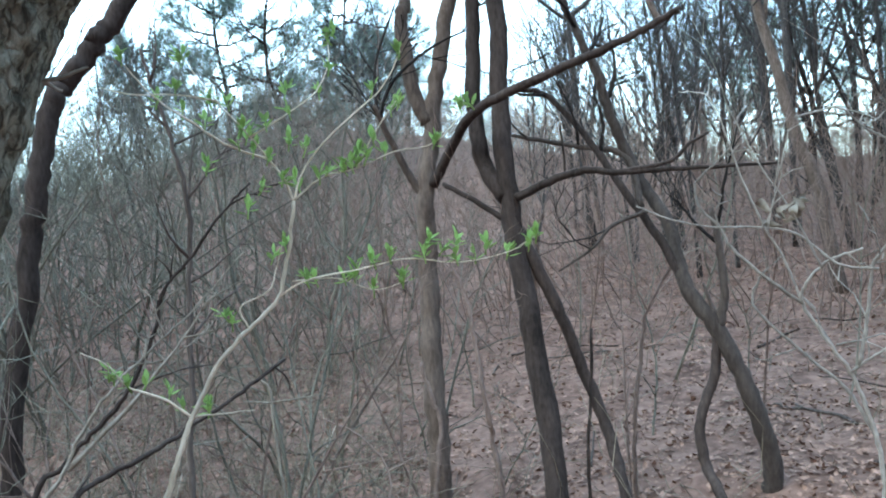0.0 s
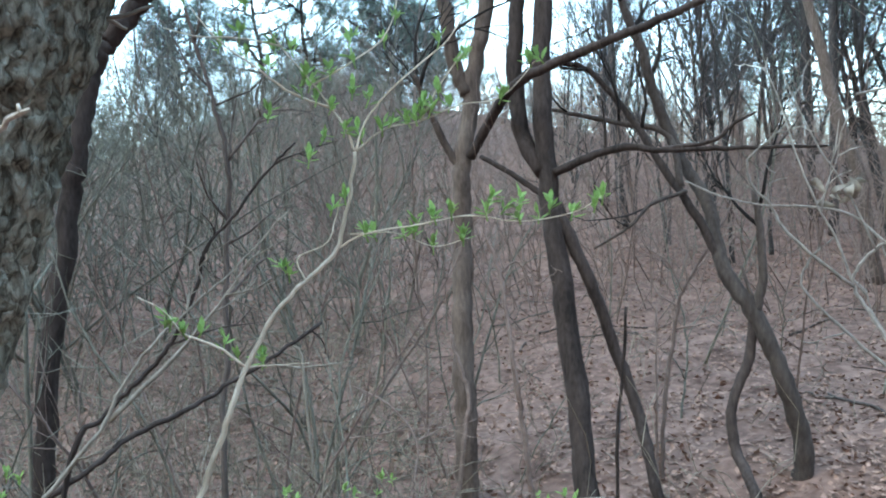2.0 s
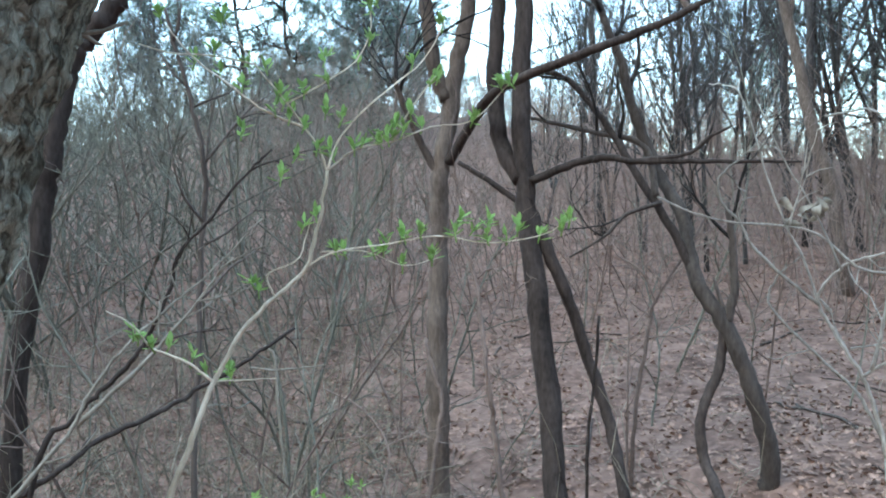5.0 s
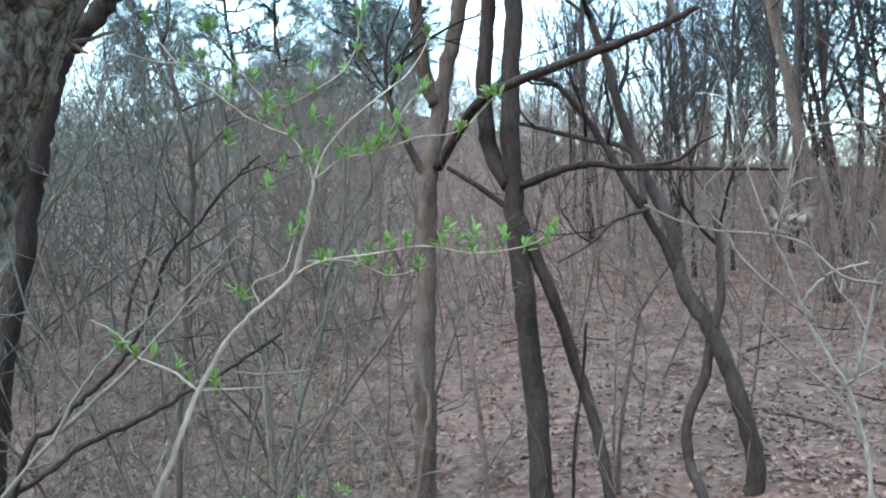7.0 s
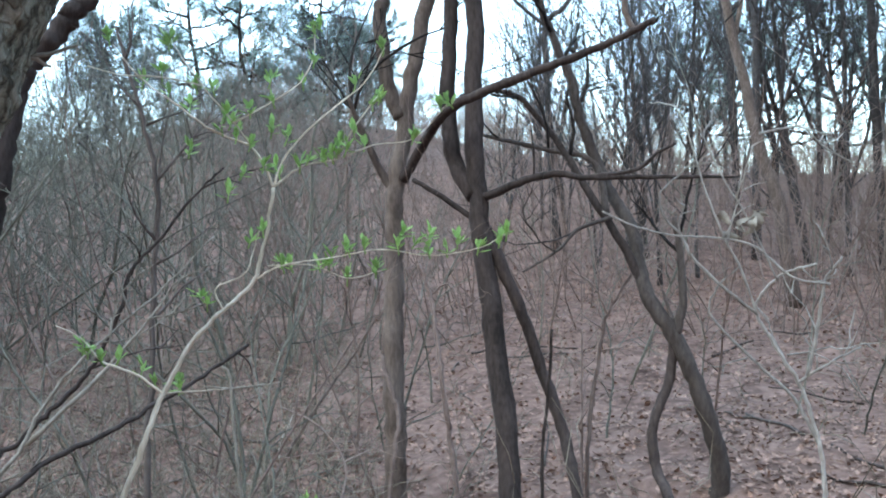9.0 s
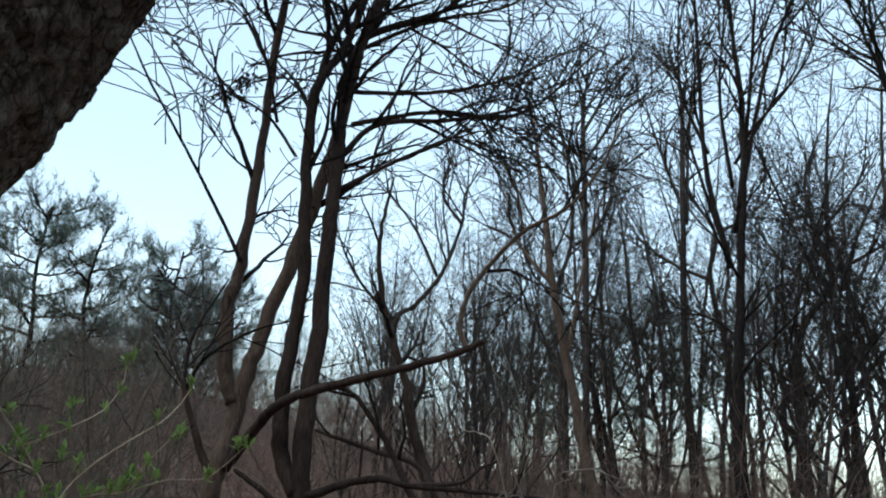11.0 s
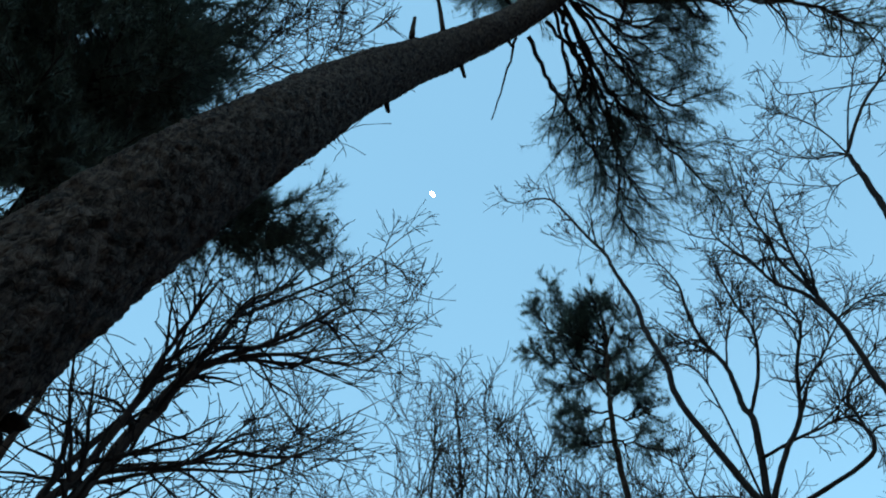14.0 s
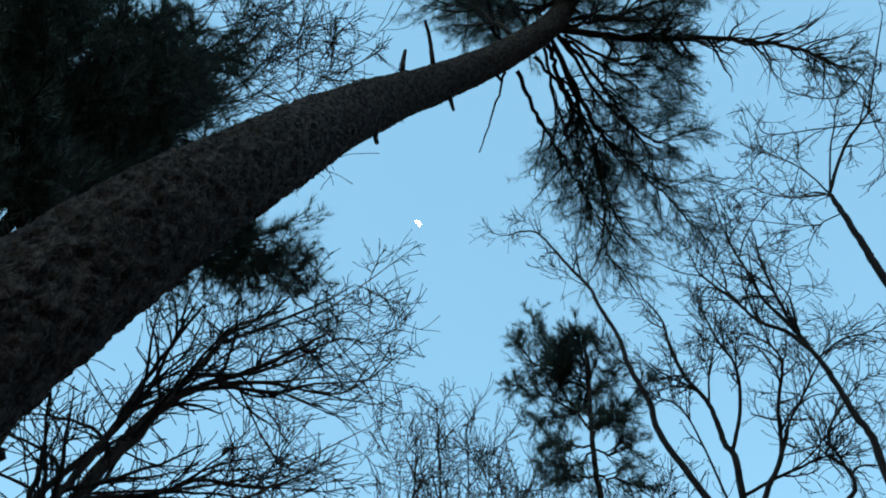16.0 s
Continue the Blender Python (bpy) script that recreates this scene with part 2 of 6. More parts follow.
def shoot(T, rng, root, direction, length, r0, levels, sides, lift, crook, kids, tips=None, keep=0.55):
    """A crooked shoot that carries smaller shoots; lift bends it up."""
    n = 5 if levels else 2
    d = direction.normalized()
    p = root.copy()
    pts = [p.copy()]
    for i in range(n):
        d = (d + Vector((rng.gauss(0, crook), rng.gauss(0, crook), rng.gauss(0, crook) + lift))).normalized()
        p = p + d * (length / n)
        pts.append(p.copy())
    T.tube(pts, taper(len(pts), r0, r0 * 0.3), sides)
    if tips is not None and levels == 0:
        tips.append((pts[-1], d, pts[-2]))
    if levels:
        for k in range(kids):
            u = rng.uniform(0.2, 1.0) if k else 1.0
            i = min(int(u * n), n - 1)
            f = u * n - i
            at = pts[i].lerp(pts[i + 1], min(f, 1))
            ax = (pts[i + 1] - pts[i]).normalized()
            shoot(T, rng, at, heading(rng, ax, rng.uniform(0.35, 0.95)), length * rng.uniform(0.35, keep + 0.1),
                  max(r0 * (1 - 0.6 * u) * 0.65, 0.003), levels - 1, 3, lift, crook, max(kids - 1, 2), tips, keep)


def clothe(T, rng, path, radii, start, count, length, lift=0.08, levels=2, kids=4, tips=None, spread=(0.5, 1.1), crook=0.2):
    """Side shoots along a limb from the fraction start to its end, each a mesh of its own where T is None."""
    n = len(path) - 1
    out = []
    for k in range(count):
        if T is None:
            out.append(Tubes())
        u = start + (1 - start) * (k + rng.random()) / count
        i = min(int(u * n), n - 1)
        at = path[i].lerp(path[i + 1], u * n - i)
        ax = (path[i + 1] - path[i]).normalized()
        r = max(radii[i] * 0.6, 0.003)
        shoot(out[-1] if T is None else T, rng, at, heading(rng, ax, rng.uniform(*spread)), length * rng.uniform(0.6, 1.2) * (1.15 - 0.5 * u),
              min(r, 0.03), levels, 5, lift, crook, kids, tips)
    return out


def bough(T, rng, root, direction, length, r0, levels, sweep, kids, coarse=False, stout=1.0):
    """A crooked bough that bends at every node, where thinner ones leave it by turns to either side; twigs end in a bud."""
    n = (2, 4, 6)[levels] if coarse else (4, 7, 10)[levels]
    d = direction.normalized()
    zig = heading(rng, d, 1.57)
    kink = 0.32 if coarse else 0.13
    bend = Vector((rng.gauss(0, 1), rng.gauss(0, 1), rng.gauss(0, 1))) * (0.05 if coarse else 0.085) + sweep
    p = root.copy()
    pts, ways = [p.copy()], []
    for i in range(n):
        d = (d + bend + zig * (kink if i % 2 else -kink) * rng.uniform(0.2, 1.3) + Vector((rng.gauss(0, 0.09), rng.gauss(0, 0.09), rng.gauss(0, 0.09)))).normalized()
        p = p + d * (length / n) * rng.uniform(0.75, 1.25)
        pts.append(p.copy())
        ways.append(d.copy())
    rad = taper(len(pts), r0, max(min(r0 * 0.35, 0.0048 * stout), 0.0034 * stout), 0.9)
    if not levels and not coarse:
        rad[-1] *= 1.5
    T.tube(pts, rad, (3, 3, 4)[levels] if coarse else (3, 4, 6)[levels])
    if levels:
        spots = [i for i in range(1, n) if rng.random() < kids / (n - 1)] or [n - 1]
        for i in spots:
            u = i / n
            out = zig * (1 if i % 2 else -1)
            out = (out + heading(rng, ways[i], 1.57) * 0.7).normalized()
            a = rng.uniform(0.45, 0.95)
            bough(T, rng, pts[i], ways[i] * math.cos(a) + out * math.sin(a), length * rng.uniform(0.35, 0.75) * (1.15 - 0.5 * u),
                  max(rad[i] * 0.55, 0.0042 * stout), levels - 1, sweep, max(kids - 2, 3), coarse, stout)


def crown_boughs(rng, path, radii, start, count, length, sweep, joined=None, stout=1.0):
    """Boughs along the upper part of a stem, each a mesh of its own."""
    n = len(path) - 1
    out = []
    for k in range(count):
        u = start + (1 - start) * (k + rng.random()) / count
        i = min(int(u * n), n - 1)
        ax = (path[i + 1] - path[i]).normalized()
        B = Tubes() if joined is None else joined
        bough(B, rng, path[i].lerp(path[i + 1], u * n - i), heading(rng, ax, rng.uniform(0.35, 0.75) if joined is None else rng.uniform(0.35, 0.95)), length * rng.uniform(0.6, 1.2) * (1.15 - 0.4 * u),
              min(max(radii[i] * (0.7 if joined is None else 0.55), 0.004), (0.018 if joined is None else 0.010) * stout), 2, sweep, 5, joined is not None, stout)
        out.append(B)
    return out


def tuft(N, rng, at, d, length, count, width=0.004):
    """A brush of needles round a shoot's end."""
    for _ in range(count):
        a = heading(rng, d, rng.uniform(0.25, 1.25))
        root = at - d * rng.uniform(0, length * 1.9)
        N.blade(root, root + a * length * rng.uniform(0.75, 1.1), width, a.orthogonal().normalized())


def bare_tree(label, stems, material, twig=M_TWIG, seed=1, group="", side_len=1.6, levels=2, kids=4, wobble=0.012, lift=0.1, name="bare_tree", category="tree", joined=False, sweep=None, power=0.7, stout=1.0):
    """stems: (points, radius at the foot, radius at the end, start of its side shoots, number of them). The first is the trunk."""
    rng = random.Random(seed)
    at = Vector(stems[0][0][0])
    root = thing(name, at, label, category, group)
    for k, (pts, r0, r1, st, cnt, *other) in enumerate(stems):
        path = spline(local(pts, at), 7, min(wobble, r0 * 0.14), rng)
        rad = [r * rng.uniform(0.94, 1.06) for r in taper(len(path), r0, r1, power)]
        if k == 0:
            rad[0] *= 1.25
            rad[1] *= 1.1
        T = Tubes()
        T.tube(path, rad, 12 if r0 > 0.05 else 8)
        limb = part("trunk" if k == 0 else "limb", T, other[0] if other else material, root)
        if cnt:
            if joined:
                C = Tubes()
                crown_boughs(rng, path, rad, st, cnt, side_len, Vector(sweep), C, stout)
                tagged(part("crown", C, twig, limb), kind="stuff")
                continue
            if sweep is not None:
                for B in crown_boughs(rng, path, rad, st, cnt, side_len, Vector(sweep), None, stout):
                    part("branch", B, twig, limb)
                continue
            for B in clothe(None, rng, path, rad, st, cnt, side_len, lift, levels, kids):
                part("branch", B, twig, limb)
    return root


# ---------------------------------------------------------------- ground
def smooth(a, b, v):
    t = min(max((v - a) / (b - a), 0.0), 1.0)
    return t * t * (3 - 2 * t)


def ground_z(x, y):
    """Nearly level woodland floor that climbs to a wooded hill ahead, with unseen light-blocking banks added around."""
    z = 0.06 * min(max(0.0, y - 5), 38)
    crest = 1.0 + 1.5 * smooth(-16, -8, x) + 3.0 * math.exp(-((x + 7) / (11 if x < -7 else 13)) ** 2)
    z += crest * smooth(9, 40, y)
    z -= 0.05 * max(0.0, y - 46) * smooth(46, 60, y)
    z = max(z, -6)
    z -= 0.32 * (1 - smooth(-0.6, 2.4, x)) * (1 - smooth(6, 13, y))
    r, a = math.hypot(x, y), abs(math.degrees(math.atan2(x, y)))
    # Steep unseen banks at the sides and behind, added to block low skylight.
    z += (0.72 + 0.25 * smooth(95, 130, a)) * min(max(0.0, r - 4.5), 26) * smooth(46, 78, a)
    near = 1 - smooth(14, 60, r)
    z += near * (0.10 * noise.noise((x * 0.45, y * 0.45, 0)) + 0.07 * noise.noise((x * 1.7, y * 1.7, 3)) + 0.02 * noise.noise((x * 6, y * 6, 5)))
    z += (1 - near) * 0.5 * noise.noise((x * 0.05, y * 0.05, 8))
    return z


def graded(lo, hi, step, reach):
    vals = list(np.arange(lo, hi, step))
    s, v = step, hi
    while v < reach:
        vals.append(v)
        s *= 1.18
        v += s
    s, v = step, lo
    while v > -reach:
        s *= 1.18
        v -= s
        vals.insert(0, v)
    return vals


def build_ground():
    xs, ys = graded(-8, 9, 0.12, 700), graded(1.5, 15, 0.12, 700)
    verts = [(x, y, ground_z(x, y)) for y in ys for x in xs]
    w = len(xs)
    faces = [(j * w + i, j * w + i + 1, (j + 1) * w + i + 1, (j + 1) * w + i) for j in range(len(ys) - 1) for i in range(w - 1)]
    me = bpy.data.meshes.new("ground")
    me.from_pydata(verts, [], faces)
    me.polygons.foreach_set("use_smooth", [True] * len(me.polygons))
    me.materials.append(M_SOIL)
    tagged(new("ground", me), "brown woodland soil under matted dead leaves, rising to a hill, with added unseen banks", "ground", kind="structure")


build_ground()


def foot(x, y, sink=0.06):
    return (x, y, ground_z(x, y) - sink)


# ---------------------------------------------------------------- the big leaning pine beside the path
def big_pine():
    rng = random.Random(11)
    at = (-1.32, 0.97, ground_z(-1.32, 0.97) - 0.05)
    root = thing("pine_tree", at, "large leaning pine with thick plated bark and broken stubs", "tree")
    ctrl = local([at, (-1.06, 0.98, 0.75), (-0.85, 0.98, 1.18), (-0.61, 0.98, 1.83), (-0.42, 1.01, 2.18), (-0.27, 1.01, 2.60), (-0.17, 1.06, 2.98), (-0.03, 1.13, 3.53), (0.14, 1.29, 4.19), (0.58, 1.74, 5.85),
                  (1.18, 2.05, 7.51), (1.88, 2.04, 9.10), (2.49, 1.88, 10.81), (2.80, 1.62, 13.19), (3.05, 1.30, 15.76)], at)
    # trunk with deep bark plates
    n_ring, n_side = 1200, 150
    dense = spline(ctrl, 40)
    dist = [0.0]
    for a, b in zip(dense, dense[1:]):
        dist.append(dist[-1] + (b - a).length)
    total = dist[-1]
    T = Tubes()
    side = Vector((1, 0, 0))
    j = 0
    for i in range(n_ring):
        s = total * (i / (n_ring - 1)) ** 1.7
        while j < len(dist) - 2 and dist[j + 1] < s:
            j += 1
        f = (s - dist[j]) / max(dist[j + 1] - dist[j], 1e-6)
        p = dense[j].lerp(dense[j + 1], f)
        t = (dense[min(j + 2, len(dense) - 1)] - dense[max(j - 1, 0)]).normalized()
        side = (side - t * side.dot(t)).normalized()
        up = t.cross(side)
        r = 0.158 - 0.0054 * max(0.0, s - 6.5) + 0.05 * math.exp(-s / 0.25) + 0.008 * (1 - smooth(1.5, 2.3, s))
        r = max(r, 0.03)
        for k in range(n_side):
            a = 2 * math.pi * k / n_side
            ca, sa = math.cos(a), math.sin(a)
            out = side * ca + up * sa
            ring = Vector((ca * r, sa * r, s))
            bend = noise.noise_vector(ring * 9) * 0.015 + noise.noise_vector(ring * 34) * 0.006
            q = ring + bend
            gap, cell = noise.voronoi(Vector((q.x * 30, q.y * 30, q.z * 19)), distance_metric="DISTANCE")
            scale, chip = noise.voronoi(Vector((q.x * 66, q.y * 66, q.z * 46)), distance_metric="DISTANCE")
            h = 0.0060 * noise.cell(cell[0] * 3.1) + 0.004 * noise.cell(chip[0] * 3.1) - 0.003
            h -= 0.005 * (1 - smooth(0.0, 0.14, gap[1] - gap[0])) + 0.002 * (1 - smooth(0.0, 0.2, scale[1] - scale[0]))
            h += 0.012 * noise.noise(Vector((ca * 1.6, sa * 1.6, s * 1.3))) + 0.0015 * noise.noise(q * 160)
            T.v.append(p + out * (r + h))
    for i in range(n_ring - 1):
        for k in range(n_side):
            a, b = i * n_side + k, i * n_side + (k + 1) % n_side
            T.f.append((a, b, b + n_side, a + n_side))
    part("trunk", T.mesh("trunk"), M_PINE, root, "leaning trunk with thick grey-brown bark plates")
    # broken branch stubs
    for pts, r in (([(1.32, 2.07, 7.49), (1.36, 2.05, 7.28)], 0.02), ([(0.70, 1.77, 5.83), (0.72, 1.73, 5.61)], 0.02), ([(0.83, 1.92, 7.03), (0.80, 1.88, 7.26)], 0.022),
                   ([(1.07, 1.95, 7.53), (0.99, 1.91, 7.77), (0.88, 1.84, 7.89)], 0.02), ([(-0.10, 1.05, 2.61), (-0.07, 1.03, 2.61)], 0.022),
                   ([(1.72, 2.09, 8.58), (1.81, 2.07, 8.43)], 0.02)):
        S = Tubes()
        path = spline(local(pts, at), 4, 0.004, rng)
        S.tube(path, taper(len(path), r, r * 0.6), 7)
        part("broken_stub", S, M_PINE2, root)
    for pts in ([(-0.48, 1.02, 1.74), (-0.45, 1.03, 1.75), (-0.43, 1.04, 1.76)], [(-0.48, 1.02, 1.74), (-0.46, 1.03, 1.73)]):
        S = Tubes()
        path = spline(local(pts, at), 4, 0.001, rng)
        S.tube(path, taper(len(path), 0.0032, 0.0018), 6)
        part("twig", S, M_MID, root, "thin pale dead twig")
    S = Tubes()
    path = spline(local([(-0.53, 0.82, 1.56), (-0.49, 0.79, 1.58), (-0.45, 0.76, 1.59)], at), 4, 0.002, rng)
    S.tube(path, taper(len(path), 0.0036, 0.0026), 6)
    S.tube([path[-1], path[-1] + Vector((0.009, 0, 0.004))], [0.0024, 0.0016], 5)
    S.tube([path[-1], path[-1] + Vector((-0.002, 0, 0.009))], [0.0024, 0.0016], 5)
    part("dead_twig", S, M_PALE, root, "pale broken twig")
    # limbs of the crown
    limbs = []
    limbs.append(([(2.42, 2.58, 10.36), (2.89, 2.80, 10.22), (3.32, 2.94, 10.10), (3.73, 3.08, 9.95), (4.11, 3.20, 9.81), (4.55, 3.30, 9.62)], 0.03, 9))
    limbs.append(([(2.48, 2.15, 10.48), (2.80, 2.33, 10.41), (3.18, 2.51, 10.31), (3.74, 2.77, 10.07), (4.19, 3.03, 9.84), (4.65, 3.15, 9.63)], 0.034, 10))
    limbs.append(([(2.63, 2.00, 10.48), (3.29, 2.12, 10.32), (3.77, 2.22, 10.21), (4.27, 2.38, 10.03), (4.73, 2.77, 9.74)], 0.028, 9))
    limbs.append(([(2.57, 2.13, 10.46), (3.39, 2.43, 10.16), (3.69, 2.51, 10.10), (4.19, 2.51, 9.95), (4.66, 2.53, 9.78), (5.19, 2.56, 9.54)], 0.036, 11))
    limbs.append(([(2.48, 2.35, 10.42), (3.02, 2.45, 10.32), (3.35, 2.64, 10.25), (3.71, 2.99, 10.07), (4.06, 3.26, 9.91)], 0.024, 9))
    limbs.append(([(2.49, 1.98, 10.53), (2.74, 1.74, 10.62), (3.01, 1.47, 10.70), (3.20, 1.17, 10.80), (3.31, 0.87, 10.91)], 0.03, 8))
    limbs.append(([(2.21, 2.42, 10.47), (2.07, 2.48, 10.63), (1.81, 2.49, 10.83), (1.62, 2.49, 11.01)], 0.024, 7))
    limbs.append(([(2.51, 2.10, 10.49), (3.27, 2.46, 10.20), (3.85, 2.82, 9.91), (4.38, 3.35, 9.50), (4.66, 3.40, 9.38)], 0.03, 10))
    limbs.append(([(2.48, 2.20, 10.47), (3.04, 2.62, 10.29), (3.70, 2.95, 10.05), (4.15, 3.32, 9.83)], 0.024, 8))
    limbs.append(([(2.52, 2.02, 10.50), (3.10, 1.97, 10.47), (3.58, 1.93, 10.45), (3.93, 1.88, 10.46)], 0.022, 8))
    limbs.append(([(2.52, 2.02, 10.50), (3.49, 2.23, 10.25), (4.13, 2.18, 10.12), (4.33, 2.01, 10.23)], 0.026, 9))
    limbs.append(([(2.60, 1.97, 10.49), (3.24, 1.85, 10.45), (3.57, 1.63, 10.53), (3.95, 1.67, 10.50)], 0.022, 8))
    limbs.append(([(2.14, 2.05, 10.06), (1.95, 2.11, 10.73), (1.85, 1.99, 11.42)], 0.025, 9))
    limbs.append(([(2.52, 2.03, 10.89), (3.27, 1.58, 11.45), (4.06, 0.80, 12.10), (4.90, -0.04, 12.78)], 0.035, 10))
    limbs.append(([(1.87, 2.00, 9.41), (1.65, 2.20, 10.09), (1.37, 2.40, 10.90), (0.91, 2.59, 11.97)], 0.03, 8))
    limbs.append(([(2.62, 1.96, 11.56), (2.23, 2.00, 12.19), (1.60, 2.17, 13.06)], 0.03, 10))
    limbs.append(([(2.72, 1.93, 12.08), (3.04, 1.37, 12.64), (3.53, 0.69, 13.39)], 0.03, 10))
    limbs.append(([(2.65, 1.90, 11.29), (3.32, 1.90, 11.63), (3.95, 1.68, 12.00)], 0.025, 9))
    long_arm = [(2.49, 1.99, 10.52), (3.14, 1.63, 10.60), (3.63, 1.32, 10.68), (4.10, 0.99, 10.73), (4.58, 0.68, 10.74), (5.01, 0.49, 10.74), (5.47, 0.40, 10.70)]
    whorl = Vector((2.36, 1.99, 10.98))
    for k in range(9):
        end = whorl + Vector((rng.uniform(-0.9, 0.9), rng.uniform(-0.9, 0.9), rng.uniform(0.2, 1.2)))
        limbs.append(([whorl, whorl.lerp(end, 0.5) + Vector((0, 0, 0.08)), end], 0.022, 8))
    for pts, r, cnt in limbs:
        path = spline(local(pts, at), 6, 0.02, rng)
        rad = taper(len(path), r * 0.9, 0.006)
        L = Tubes()
        L.tube(path, rad, 7)
        tips = []
        clothe(L, rng, path, rad, 0.2, int(cnt * 2.6), 0.62, 0.02, 1, 8, tips, (0.4, 1.0), 0.12)
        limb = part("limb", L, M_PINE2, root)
        N = Tubes()
        for p, d, q in tips:
            tuft(N, rng, p, d, 0.115, 26, 0.006)
        tagged(part("needles", N, M_NEEDLE, limb, "dark green pine needles"), kind="stuff")
    # a long bare arm with needles at its end and thin hanging twigs
    path = spline(local(long_arm, at), 6, 0.02, rng)
    rad = taper(len(path), 0.045, 0.012)
    L = Tubes()
    L.tube(path, rad, 8)
    tips = []
    clothe(L, rng, path, rad, 0.1, 30, 0.85, -0.03, 1, 6, None, (0.5, 1.2), 0.2)
    clothe(L, rng, path, rad, 0.78, 12, 0.5, 0.02, 1, 6, tips, (0.4, 1.0), 0.12)
    clothe(L, rng, path[8:14], rad[8:14], 0.2, 8, 0.4, 0.02, 1, 6, tips, (0.4, 1.0), 0.12)
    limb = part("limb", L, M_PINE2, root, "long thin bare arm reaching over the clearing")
    N = Tubes()
    for p, d, q in tips:
        tuft(N, rng, p, d, 0.09, 30, 0.006)
    tagged(part("needles", N, M_NEEDLE, limb, "dark green pine needles"), kind="stuff")
    D = Tubes()
    path = spline(local([(4.60, 3.39, 9.40), (4.85, 3.45, 9.29), (5.17, 3.52, 9.11)], at), 6, 0.008, rng)
    D.tube(path, taper(len(path), 0.008, 0.004), 5)
    part("twig", D, M_PINE2, root)
    D = Tubes()
    path = spline(local([(1.92, 2.15, 8.90), (2.05, 2.45, 8.91), (2.23, 2.94, 8.81)], at), 6, 0.015, rng)
    D.tube(path, taper(len(path), 0.014, 0.006), 6)
    part("dead_branch", D, M_PINE2, root)


big_pine()


# ---------------------------------------------------------------- pine crowns of other trees
def pine(label, trunk_pts, r0, r1, limbs, seed, needle=0.12, count=26, shoots=0.7, width=0.0045, needles=M_NEEDLE, bark=M_PINE2):
    """limbs: (points, radius, number of side shoots)."""
    rng = random.Random(seed)
    at = Vector(trunk_pts[0])
    root = thing("pine_tree", at, label, "tree")
    path = spline(local(trunk_pts, at), 8, 0.012, rng)
    T = Tubes()
    rad = taper(len(path), r0, r1)
    rad[0] *= 1.2
    T.tube(path, rad, 14)
    part("trunk", T, bark, root)
    for pts, r, cnt, *reach in limbs:
        p = spline(local(pts, at), 6, 0.03, rng)
        rd = taper(len(p), r, 0.006)
        L = Tubes()
        L.tube(p, rd, 6)
        tips = []
        clothe(L, rng, p, rd, 0.15, int(cnt * 1.6), reach[0] if reach else shoots, 0.06, 1, 8, tips, (0.5, 1.1), 0.13)
        limb = part("limb", L, M_PINE2, root)
        N = Tubes()
        for q, d, _ in tips:
            tuft(N, rng, q, d, needle, count, width)
        tagged(part("needles", N, needles, limb, "dark green pine needles"), kind="stuff")
    return root


def crown_limbs(rng, path, lo, hi, n, reach, r, cnt, droop=0.1):
    out = []
    m = len(path) - 1
    for k in range(n):
        u = lo + (hi - lo) * (k + rng.random() * 0.6) / n
        i = min(int(u * m), m - 1)
        p = path[i].lerp(path[i + 1], u * m - i)
        a = k * 2.4 + rng.uniform(-0.4, 0.4)
        ln = reach * (1.1 - 0.6 * (u - lo) / (hi - lo)) * rng.uniform(0.75, 1.15)
        d = Vector((math.cos(a), math.sin(a), 0.25 - droop + 0.5 * (u - lo)))
        out.append(([p, p + d * ln * 0.5 + Vector((0, 0, -0.05)), p + d * ln + Vector((0, 0, 0.12))], r, cnt))
    return out


